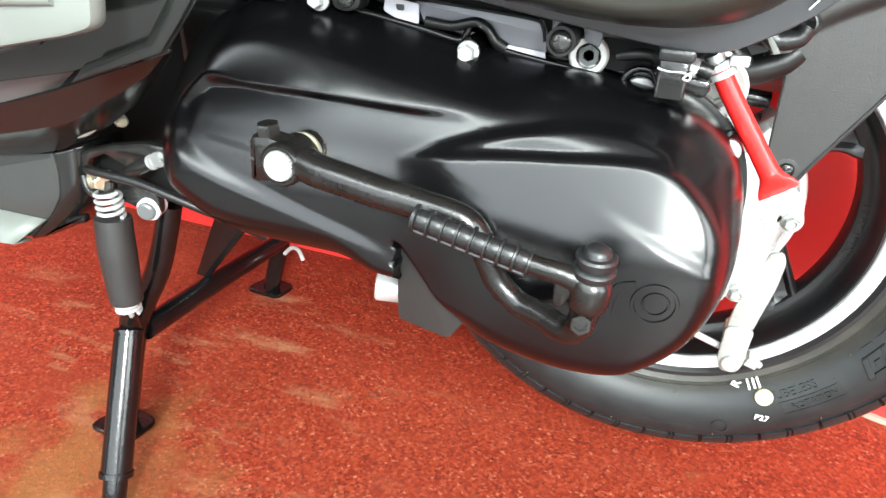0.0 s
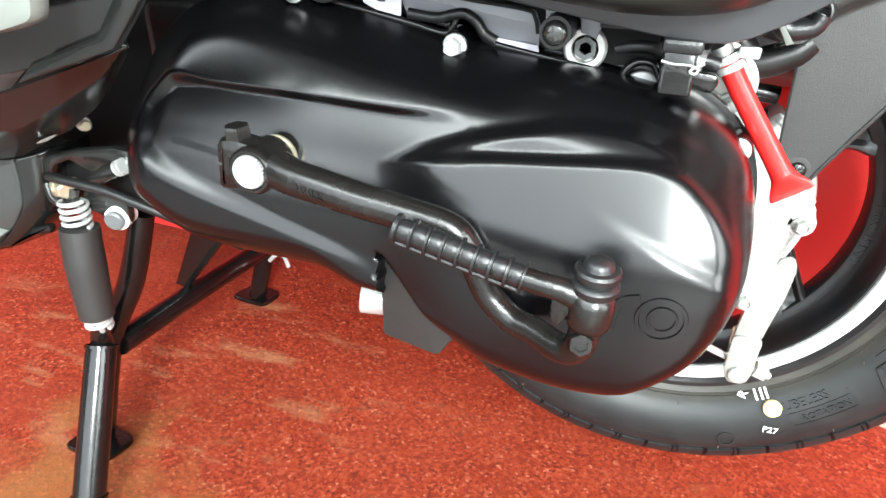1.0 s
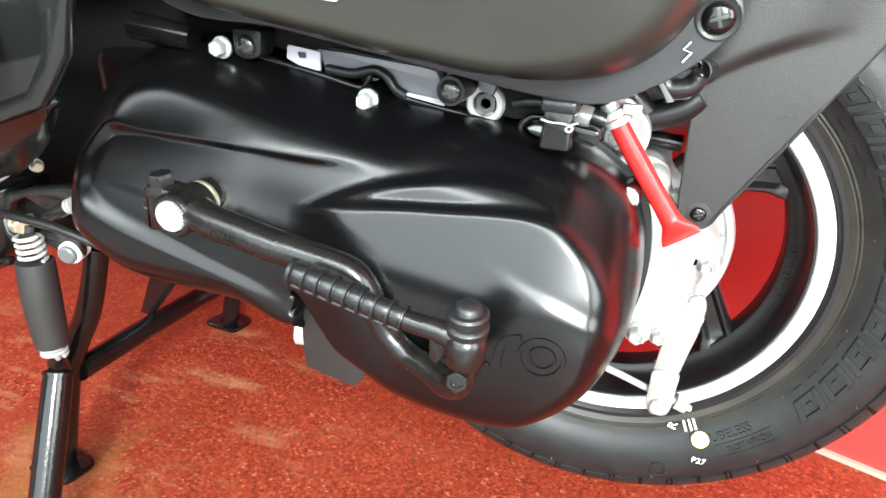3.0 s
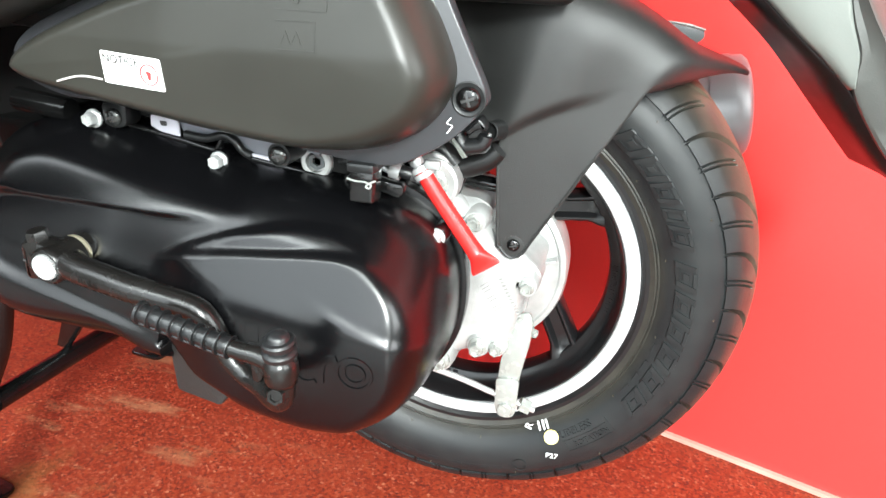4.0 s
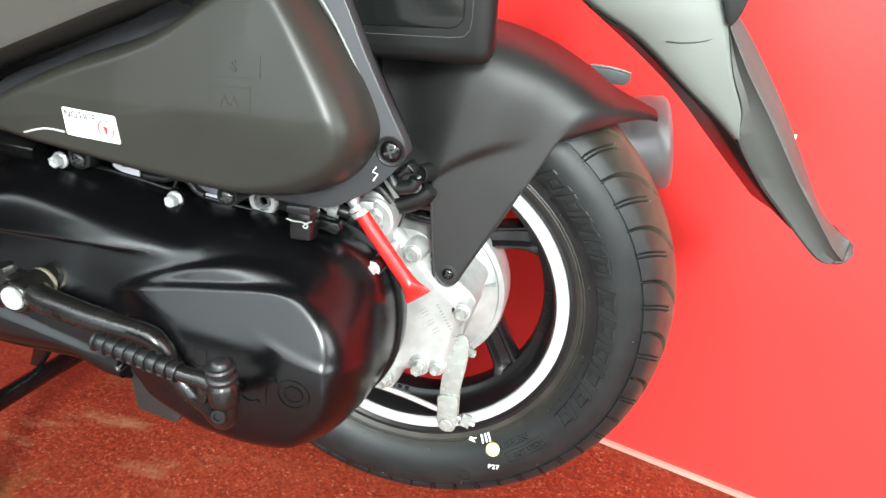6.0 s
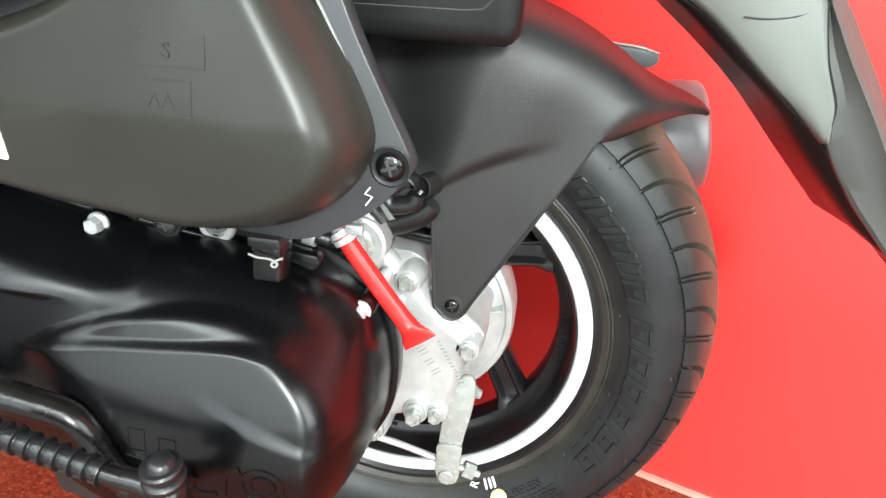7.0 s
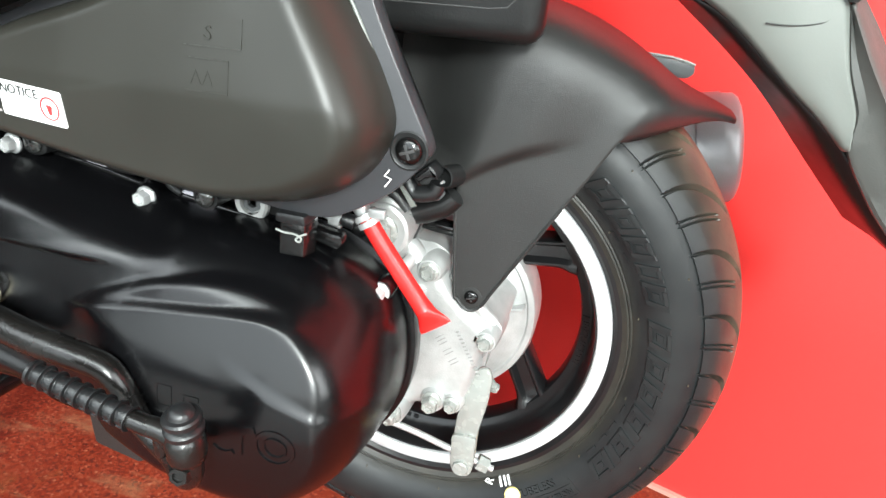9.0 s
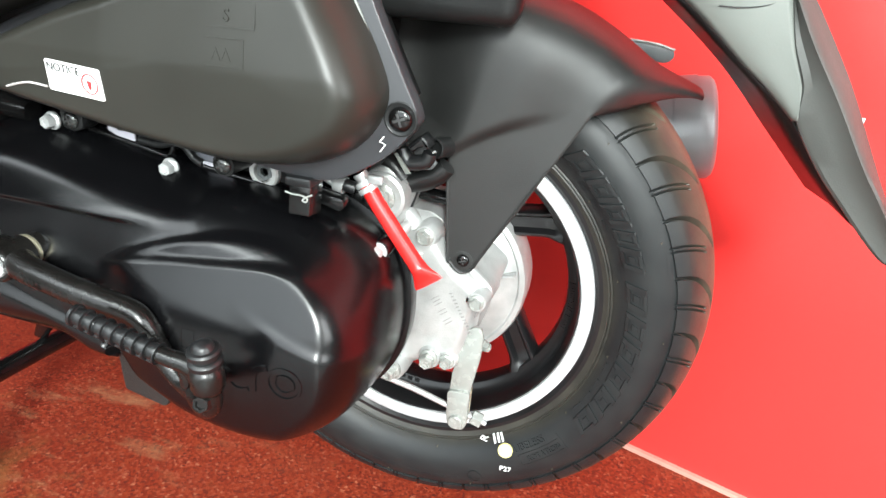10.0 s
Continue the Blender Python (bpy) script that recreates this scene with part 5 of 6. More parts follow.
# moulded black box that hangs over the fender
PLAN = round_corners([(-0.030, -0.1110), (0.0690, -0.1110), (0.0400, 0.0600), (-0.030, 0.0600)], 0.013, 8)
bm = bmesh.new()
skin(bm, [[(x, y, z) for x, y in inset(PLAN, o)] for z, o in ((0.4506, 0.012), (0.4512, 0.007), (0.4530, 0.0035), (0.4565, 0.0010), (0.4610, 0.0), (0.6200, 0.0))])
tool_box = part("under_seat_box", bm, PLAIN_BLACK, scooter, "smooth black moulded box under the seat")
part("pressed_line", tube([(-0.0300, -0.1110, 0.4655), (0.0420, -0.1110, 0.4662), (0.0500, -0.1110, 0.4672), (0.0535, -0.1110, 0.4710), (0.0545, -0.1110, 0.4780), (0.0550, -0.1110, 0.6200)], 0.0004, 6), INK, tool_box, "fine dark pressed line")
part("pressed_panel", prism(round_corners([(-0.0300, 0.6190), (-0.0300, 0.4700), (0.0440, 0.4712), (0.0500, 0.4760), (0.0505, 0.6190)], 0.004), -0.1122, -0.1090, 0.0012), BODY_PANEL, tool_box)

# -- silencer --
silencer = part("silencer", lathe([(-0.30, 0.036), (-0.012, 0.0405), (-0.003, 0.0400), (0.000, 0.0375), (0.0015, 0.034), (0.000, 0.030)], (0.1930, 0.0900, 0.3730), axis=(0.97, 0.03, 0.16), seg=56), EXHAUST, scooter, "grey painted exhaust silencer")
part("end_band", lathe([(-0.030, 0.0398), (-0.030, 0.0412), (-0.012, 0.0415), (-0.012, 0.0398)], (0.1930, 0.0900, 0.3730), axis=(0.97, 0.03, 0.16), seg=56, hoop=True), EXHAUST, silencer)
part("tail_bracket", prism(round_corners([(0.080, 0.4400), (0.1240, 0.4315), (0.1540, 0.4285), (0.1555, 0.4215), (0.1500, 0.4170), (0.0800, 0.4230)], 0.003), 0.0950, 0.0990, 0.0008), DARK_GREY, silencer, "dark grey heat shield bracket")
part("bracket_edge", tube([(0.1200, 0.0950, 0.4325), (0.1400, 0.0950, 0.4310), (0.1545, 0.0950, 0.4275)], 0.0012, 6, n=10), ZINC, silencer)

# -- rear mudguard tail with its side skins --
FRONT = spline([(0.1968, -0.0750, 0.4795), (0.2051, -0.0750, 0.4525), (0.2139, -0.0752, 0.4328), (0.2161, -0.0735, 0.4155), (0.2330, -0.0725, 0.3908), (0.2486, -0.0720, 0.3737), (0.2686, -0.0715, 0.3527), (0.2794, -0.0710, 0.3434), (0.2860, -0.0700, 0.3420)], 33)
RIDGE = spline([(0.1970, -0.0760, 0.4797), (0.2045, -0.0775, 0.4670), (0.2135, -0.0780, 0.4527), (0.2320, -0.0780, 0.4268), (0.2518, -0.0775, 0.3965), (0.2640, -0.0765, 0.3800), (0.2762, -0.0755, 0.3635), (0.2838, -0.0745, 0.3535), (0.2925, -0.0710, 0.3450)], 33)
REAR = spline([(0.1990, -0.0700, 0.4860), (0.2100, -0.0680, 0.4730), (0.2193, -0.0660, 0.4607), (0.2382, -0.0650, 0.4332), (0.2599, -0.0650, 0.3958), (0.2690, -0.0650, 0.3805), (0.2770, -0.0650, 0.3690), (0.2870, -0.0650, 0.3600), (0.2960, -0.0650, 0.3545)], 33)


def tail_strip():
    """The tapering tail: two facets that meet in a ridge, with turned-in edges."""
    rows = []
    for f, r, b in zip(FRONT, RIDGE, REAR):
        m, n = (f + r) / 2 + (0, 0.0012, 0), (r + b) / 2 + (0, 0.0010, 0)
        rim = r + (r - m) * 0.16
        rows.append([f + (0.002, 0.030, -0.001), f + (0.0004, 0.004, -0.0004), f, f + (m - f) * 0.12 + (0, -0.0006, 0), m, r + (m - r) * 0.22, r + (m - r) * 0.06 + (0, -0.0008, 0), r + (n - r) * 0.10 + (0, -0.0006, 0), n, b, b + (0.0005, 0.004, 0.0003), b + (-0.003, 0.040, -0.002)])
    return part("mudguard_tail", loft(rows), TAIL_GREY, scooter, "grey plastic mudguard tail with a tapering tip", sharp=30, solid=0.0022)


tail = tail_strip()
tip = [FRONT[-1] + (0.0045, 0.001, -0.0004), (0.2950, -0.0690, 0.3435), (0.2985, -0.0655, 0.3475), (0.2975, -0.0650, 0.3535)]
part("tail_tip", loft([[FRONT[-1], (FRONT[-1] + RIDGE[-1]) / 2, RIDGE[-1], REAR[-1]], [np.array(q) for q in tip], [np.array(q) + (-0.002, 0.034, 0.001) for q in tip]]), TAIL_GREY, tail, sharp=40, solid=0.0020)


def side_skin():
    """The pale upper skin, dished towards its foot."""
    bm = bmesh.new()
    front = spline([(0.0700, 0.5350), (0.0950, 0.5045), (0.1182, 0.4869), (0.1494, 0.4689), (0.1824, 0.4417), (0.1979, 0.4298), (0.2145, 0.4150)], 25)
    rear = spline([(0.1600, 0.5800), (0.1800, 0.5300), (0.1900, 0.4950), (0.1962, 0.4795), (0.2045, 0.4525), (0.2133, 0.4328), (0.2158, 0.4156)], 25)
    rows = []
    for k, (a, b) in enumerate(zip(front, rear)):
        dish = 0.0030 * float(smooth((k - 9) / 8))
        rows.append([((1 - u) * a[0] + u * b[0], -0.0745 + 0.006 * (1 - u) ** 4 + dish * math.sin(u * math.pi) - 0.002 * math.sin(u * math.pi), (1 - u) * a[1] + u * b[1]) for u in np.linspace(0, 1, 13)])
    skin(bm, rows, close=False, caps=False)
    return part("side_skin", bm, GREY_PLASTIC, tail, "pale grey side skin with a hairline crack", solid=0.0024)


side_skin()
web_out = spline([(0.0700, -0.066, 0.5340), (0.1182, -0.067, 0.4859), (0.1494, -0.067, 0.4679), (0.1824, -0.068, 0.4407), (0.2145, -0.068, 0.4140), (0.2330, -0.068, 0.3900), (0.2600, -0.068, 0.3610)], 25)
web_in = spline([(0.0350, 0.000, 0.5480), (0.0950, 0.000, 0.4990), (0.1350, 0.000, 0.4690), (0.1610, 0.000, 0.4490), (0.1860, 0.000, 0.4270), (0.2180, 0.002, 0.3930), (0.2495, 0.004, 0.3600)], 25)
part("inner_web", loft([[a, (a + b) / 2 + (0.001, 0, 0.001), b] for a, b in zip(web_out, web_in)]), PLAIN_BLACK, tail, "black inner web", solid=0.0020)
part("hairline_crack", tube([(0.1640, -0.0752, 0.4690), (0.1730, -0.0762, 0.4688), (0.1830, -0.0762, 0.4700), (0.1900, -0.0757, 0.4725), (0.1955, -0.0752, 0.4780)], 0.00035, 5, n=14), INK, tail, "dark hairline crack")
part("cowl_end", prism(round_corners([(0.1860, 0.5050), (0.1950, 0.4803), (0.1985, 0.4808), (0.2015, 0.4865), (0.2065, 0.5050)], 0.0015), -0.0805, -0.0700, 0.0012), PLAIN_BLACK, tail, "black end of the cowl above the tail")
part("white_tag", prism([(0.2480, 0.4172), (0.2522, 0.4176), (0.2519, 0.4119), (0.2490, 0.4115)], -0.0560, -0.0552, 0.0001), WHITE_PAPER, tail, "small white paper tag")

# -- kick starter --
kick = part("kick_starter", tube([(-0.1930, -0.2030, 0.3062), (-0.1835, -0.2060, 0.3050), (-0.1660, -0.2085, 0.3035), (-0.1495, -0.2100, 0.3015), (-0.1300, -0.2105, 0.2995), (-0.1100, -0.2105, 0.2962), (-0.1015, -0.2105, 0.2885), (-0.0965, -0.2108, 0.2785), (-0.0905, -0.2112, 0.2680), (-0.0800, -0.2130, 0.2605), (-0.0690, -0.2180, 0.2600), (-0.0590, -0.2250, 0.2600), (-0.0530, -0.2285, 0.2622), (-0.0500, -0.2305, 0.2680), (-0.0490, -0.2312, 0.2760)], [0.0090, 0.0084, 0.0080, 0.0078, 0.0074, 0.0068, 0.0064, 0.0062, 0.0060, 0.0060, 0.0060, 0.0060, 0.0060, 0.0062, 0.0062], 20, n=72), CAST_IRON, scooter, "black forged kick starter with a folding pedal")
part("clamp", lathe([(-0.020, 0.0112), (-0.003, 0.0112), (-0.0008, 0.0108), (0.0004, 0.0096), (0.0004, 0.0084), (-0.001, 0.0080)], (-0.2030, -0.2108, 0.3060), seg=44), CAST_IRON, kick)
part("clamp_ear", prism(round_corners([(-0.2228, 0.2930), (-0.2218, 0.3185), (-0.2070, 0.3195), (-0.1960, 0.3145), (-0.1960, 0.2985), (-0.2080, 0.2945)], 0.005, 8), -0.2088, -0.1930, 0.0050), CAST_IRON, kick)
part("clamp_slot", prism([(-0.2205, 0.3073), (-0.2120, 0.3066), (-0.2120, 0.3056), (-0.2205, 0.3061)], -0.2086, -0.2000, 0.0001), INK, kick)
part("clamp_bolt", lathe([(-0.004, 0.0062), (0.0036, 0.0060), (0.0048, 0.0053), (0.0050, 0.0030)], (-0.2128, -0.2020, 0.3190), axis=(-0.05, -0.1, 1), flat=6), CAST_IRON, kick)


def splined_shaft():
    bm = bmesh.new()
    teeth = 30
    rings = []
    for y, k in ((-0.195, 1.0), (-0.2122, 1.0), (-0.2130, 0.93)):
        rings.append([(-0.2030 + k * (0.0077 if i % 2 else 0.0071) * math.cos(math.pi * i / teeth), y, 0.3062 + k * (0.0077 if i % 2 else 0.0071) * math.sin(math.pi * i / teeth)) for i in range(teeth * 2)])
    skin(bm, rings)
    return part("splined_shaft", bm, STEEL, kick, "bright splined shaft end", sharp=25)


splined_shaft()
part("code_letters", letters("AALE", 0.0058, 0.0005, lambda u, v, hgt: Vector((-0.1715 + u, -0.2160 - 0.10 * u - hgt + 62 * (v - 0.0018) ** 2, 0.3020 + v - 0.12 * u))), CAST_IRON, kick)
collar = part("shaft_boss", lathe([(-0.02, 0.0092), (-0.001, 0.0094), (0.0, 0.0086)], (-0.2015, -0.1885, 0.3072), seg=40), CAST_IRON, scooter, "black shaft boss with a yellow plated washer")
part("washer", lathe([(-0.0010, 0.0098), (0.0004, 0.0102), (0.0010, 0.0100), (0.0012, 0.0088)], (-0.2015, -0.1890, 0.3072), seg=40), BRASS, collar, "yellow plated washer")
# pivot block of the folding pedal: an eye round the upright end of the arm, with a nut below
knuckle = part("pedal_knuckle", lathe([(-0.0010, 0.0060), (0.0005, 0.0078), (0.0030, 0.0086), (0.0100, 0.0088), (0.0135, 0.0082), (0.0150, 0.0066)], (-0.0486, -0.2322, 0.2775), axis=(0, -0.06, 1), seg=36), CAST_IRON, kick)
part("pivot_lug", prism(round_corners([(-0.0632, 0.2905), (-0.0625, 0.2775), (-0.0585, 0.2765), (-0.0560, 0.2825), (-0.0500, 0.2835), (-0.0500, 0.2915)], 0.0022, 5), -0.2370, -0.2285, 0.0016), CAST_IRON, kick)
part("knuckle_nut", lathe([(-0.004, 0.0052), (0.0030, 0.0052), (0.0040, 0.0044), (0.0040, 0.0028), (0.0030, 0.0026)], (-0.0500, -0.2355, 0.2715), axis=(0.15, -1, 0.25), flat=6), CAST_IRON, kick)
pedal_line = np.array([(-0.0490, -0.2325, 0.2875), (-0.0600, -0.2340, 0.2915), (-0.0750, -0.2345, 0.2938), (-0.1240, -0.2330, 0.3035)])
part("pedal_bar", tube(pedal_line, [0.0066, 0.0048, 0.0045, 0.0040], 18, n=18), CAST_IRON, kick)


def grip():
    """A rubber sleeve: barrel-shaped segments between thin raised rings, a keel underneath and a thick end."""
    bm = bmesh.new()
    n = 200
    a, b = Vector((-0.0738, -0.2345, 0.2936)), Vector((-0.1262, -0.2330, 0.3038))
    d = (b - a).normalized()
    side = d.cross(Vector((0, -1, 0))).normalized()
    front = side.cross(d).normalized()
    rings = []
    for i in range(n):
        f = i / (n - 1)
        u = abs((f * 8.3) % 1 - 0.5)
        r = 0.0043 + 0.0005 * (1 - (u / 0.5) ** 2) + 0.0018 * float(smooth((u - 0.37) / 0.05))
        if f > 0.955:
            r = 0.0062 - 0.0018 * float(smooth((f - 0.985) / 0.02))
        rings.append([a.lerp(b, f) + side * (r * math.cos(q)) + front * (r * math.sin(q) * 0.95) for q in np.linspace(0, 2 * math.pi, 24, endpoint=False)])
    skin(bm, rings)
    sleeve = part("pedal_grip", bm, BLACK_RUBBER, kick, "ribbed black rubber grip", sharp=45)
    down = Vector((-0.19, 0.0, -0.98))
    keel = [a.lerp(b, f) + down * 0.0050 + Vector((0, -0.0018, 0)) for f in np.linspace(0.02, 0.98, 8)]
    part("grip_keel", tube(keel, 0.0011, 8), BLACK_RUBBER, sleeve)


grip()
part("stop_rubber", lathe([(0, 0.0062), (0.0010, 0.0084), (0.0036, 0.0087), (0.0046, 0.0080), (0.0052, 0.0066), (0.0066, 0.0066), (0.0072, 0.0082), (0.0096, 0.0084), (0.0106, 0.0076), (0.0110, 0.0058), (0.0114, 0.0056), (0.0128, 0.0052), (0.0140, 0.0038), (0.0145, 0.0020), (0.0147, 0.0006)], (-0.0482, -0.2328, 0.2925), axis=(0.0, -0.10, 1), seg=34), BLACK_RUBBER, kick, "black rubber buffer in stacked rings")

# -- centre stand --
stand = part("centre_stand", tube([(-0.3470, -0.1250, 0.2250), (-0.3650, -0.1280, 0.1700), (-0.3925, -0.1320, 0.1150), (-0.4160, -0.1350, 0.0300), (-0.4230, -0.1350, 0.0080)], [0.008, 0.0090, 0.0095, 0.0095, 0.0095], 18, n=26), GLOSS_BLACK, scooter, "gloss black tubular centre stand")
part("far_leg", tube([(-0.3500, 0.0750, 0.2250), (-0.3780, 0.0900, 0.1500), (-0.4010, 0.0980, 0.0800), (-0.4250, 0.1080, 0.0080)], [0.010, 0.0105, 0.010, 0.0095], 18, n=24), GLOSS_BLACK, stand)
part("cross_tube", tube([(-0.3900, -0.1280, 0.1080), (-0.3920, -0.02, 0.0985), (-0.4000, 0.0980, 0.0810)], 0.0098, 18, n=14), GLOSS_BLACK, stand)
part("gusset", prism([(-0.3560, 0.2230), (-0.4050, 0.1100), (-0.3930, 0.1080), (-0.3400, 0.1750), (-0.3050, 0.2230)], -0.0420, -0.0360, 0.0015), GLOSS_BLACK, stand)
for cx, cy in ((-0.4245, -0.1370), (-0.4300, 0.1130)):
    foot = round_corners([(cx - 0.026, cy - 0.014), (cx + 0.020, cy - 0.018), (cx + 0.026, cy + 0.014), (cx - 0.014, cy + 0.022)], 0.010, 6)
    bm = bmesh.new()
    skin(bm, [[(x, y, z) for x, y in inset(foot, o)] for z, o in ((0.0002, 0.001), (0.0015, 0), (0.0045, 0), (0.0055, 0.0012))])
    part("foot_plate", bm, GLOSS_BLACK, stand)
TOP, END = np.array((-0.3788, -0.1530, 0.1258)), np.array((-0.3640, -0.2050, 0.0337))
arm = part("foot_lever", tube([TOP + (END - TOP) * f for f in (0, 0.05, 0.5, 1)], [0.0098, 0.0104, 0.0108, 0.0110], 22), GLOSS_BLACK, stand, "gloss black foot lever sleeve")
part("lever_rod", tube([TOP + (END - TOP) * f for f in (0.98, 1.1, 1.22, 1.24)], [0.0088, 0.0086, 0.0084, 0.0070], 18), GLOSS_BLACK, arm)
part("sleeve_lip", lathe([(-0.002, 0.0108), (-0.002, 0.0121), (0.002, 0.0121), (0.002, 0.0108)], END, axis=END - TOP, seg=30, hoop=True), GLOSS_BLACK, arm)
part("sleeve_lip", lathe([(-0.001, 0.0100), (-0.001, 0.0111), (0.001, 0.0111), (0.001, 0.0100)], TOP, axis=END - TOP, seg=30, hoop=True), GLOSS_BLACK, arm)
spring_sleeve = part("spring_sleeve", tube([(-0.3650, -0.1600, 0.2260), (-0.3650, -0.1618, 0.2000), (-0.3645, -0.1628, 0.1620)], [0.0118, 0.0124, 0.0110], 26, n=16), GRAINED, stand, "black rubber sleeve round the stand spring")


def coil(at, height, turns, r, wire, name):
    pts = []
    for i in range(int(turns * 16) + 1):
        a = 2 * math.pi * i / 16
        pts.append((at[0] + r * math.cos(a), at[1] + r * math.sin(a), at[2] + height * i / (turns * 16)))
    return part(name, tube(pts, wire, 8), STEEL, stand, "bright coil spring")


coil((-0.3650, -0.1605, 0.2270), 0.0180, 4, 0.0078, 0.0014, "upper_spring")
coil((-0.3645, -0.1628, 0.1530), 0.0075, 2, 0.0076, 0.0016, "lower_spring")
part("spring_hook", tube([(-0.3645, -0.1628, 0.1540), (-0.3660, -0.1600, 0.1470), (-0.3700, -0.1540, 0.1420)], 0.0022, 8, n=10), STEEL, stand)
part("lever_socket", tube([(-0.3665, -0.1575, 0.1500), (-0.3745, -0.1540, 0.1400), (-0.3785, -0.1515, 0.1290)], [0.0055, 0.0070, 0.0080], 18, n=10), GLOSS_BLACK, stand)
pivot = part("stand_bracket", prism([(-0.3938, 0.2617), (-0.3827, 0.2690), (-0.3633, 0.2745), (-0.3350, 0.2800), (-0.3100, 0.2790), (-0.3050, 0.2600), (-0.3279, 0.2655), (-0.3486, 0.2585), (-0.3589, 0.2630), (-0.3695, 0.2668), (-0.3821, 0.2616), (-0.3890, 0.2500), (-0.3930, 0.2510)], -0.1530, -0.1440, 0.0022), GREY_STEEL, scooter, "grey steel stand bracket with a pale pivot")
part("bracket_web", prism(round_corners([(-0.3960, 0.2640), (-0.3300, 0.2760), (-0.2900, 0.2700), (-0.2950, 0.2350), (-0.3500, 0.2400), (-0.3900, 0.2450)], 0.006), -0.1400, -0.1280, 0.0015), PLAIN_BLACK, pivot)
part("pivot_tube", tube([(-0.3500, -0.1560, 0.2580), (-0.3400, -0.1560, 0.2635), (-0.3290, -0.1555, 0.2695)], [0.0042, 0.0046, 0.0048], 20), GREY_STEEL, pivot, "bright pivot tube")
for f in (0.0, 0.0035):
    part("washer", lathe([(-0.0009, 0.0050), (0.0009, 0.0050), (0.0011, 0.0042)], (-0.3290 + f, -0.1555, 0.2693 + f * 0.5), axis=(0.88, 0, 0.47), seg=26), STEEL, pivot)
link = part("pivot_link", prism(round_corners([(-0.3660, 0.2500), (-0.3499, 0.2504), (-0.3320, 0.2440), (-0.3330, 0.2300), (-0.3440, 0.2250), (-0.3530, 0.2330), (-0.3660, 0.2350)], 0.004), -0.1520, -0.1460, 0.0012), GREY_STEEL, pivot, "grey steel pivot link")
part("pivot_collar", lathe([(-0.008, 0.0078), (0.003, 0.0078), (0.004, 0.0070), (0.0035, 0.0060)], (-0.3409, -0.1510, 0.2335), axis=(0.2, -1, -0.1), seg=30), WHITE_MARK, link, "pale cream pivot bush")
part("pivot_bolt", lathe([(0, 0.0062), (0.005, 0.0062), (0.006, 0.0050)], (-0.3409, -0.1520, 0.2335), axis=(0.2, -1, -0.1), seg=24), DARK_GREY, link)
part("eye_lug", lathe([(-0.012, 0.0050), (-0.002, 0.0056), (0.001, 0.0054), (0.0022, 0.0040), (0.0022, 0.0022), (0.0004, 0.0018)], (-0.3761, -0.1600, 0.2505), axis=(-0.45, -1, 0.1), seg=26), BRASS, pivot, "yellow plated spring eye")
part("eye_nut", lathe([(-0.004, 0.0056), (0.003, 0.0056), (0.004, 0.0046)], (-0.3680, -0.1610, 0.2515), axis=(0.8, -0.5, -0.1), flat=6), BRASS, pivot)
part("eye_cup", tube([(-0.3860, -0.1560, 0.2500), (-0.3810, -0.1590, 0.2430), (-0.3730, -0.1600, 0.2405), (-0.3650, -0.1600, 0.2440), (-0.3625, -0.1590, 0.2520)], 0.0034, 12, n=18), GREY_STEEL, pivot)
part("control_cable", tube([(-0.3720, -0.1660, 0.2610), (-0.3627, -0.1680, 0.2612), (-0.3348, -0.1660, 0.2585), (-0.3131, -0.1630, 0.2520), (-0.2930, -0.1580, 0.2441), (-0.2789, -0.1500, 0.2356), (-0.2647, -0.1350, 0.2203)], 0.0029, 12, n=28), PLAIN_BLACK, scooter, "black sheathed control cable")
fr = part("frame_bolt", lathe([(-0.02, 0.0022), (0.002, 0.0022), (0.002, 0.0034), (0.005, 0.0034), (0.006, 0.0024)], (-0.3440, -0.1600, 0.2955), axis=(0.85, -0.5, 0), seg=20), BRASS, scooter, "yellow plated frame bolt")
part("bolt_washer", lathe([(-0.001, 0.0042), (0.001, 0.0042)], (-0.3440, -0.1600, 0.2955), axis=(0.85, -0.5, 0), seg=20), STEEL, fr)
part("far_hook", tube([(-0.374, 0.060, 0.088), (-0.366, 0.062, 0.096), (-0.358, 0.062, 0.095), (-0.352, 0.060, 0.085)], 0.0022, 8, n=14), STEEL, scooter, "bright wire hook")

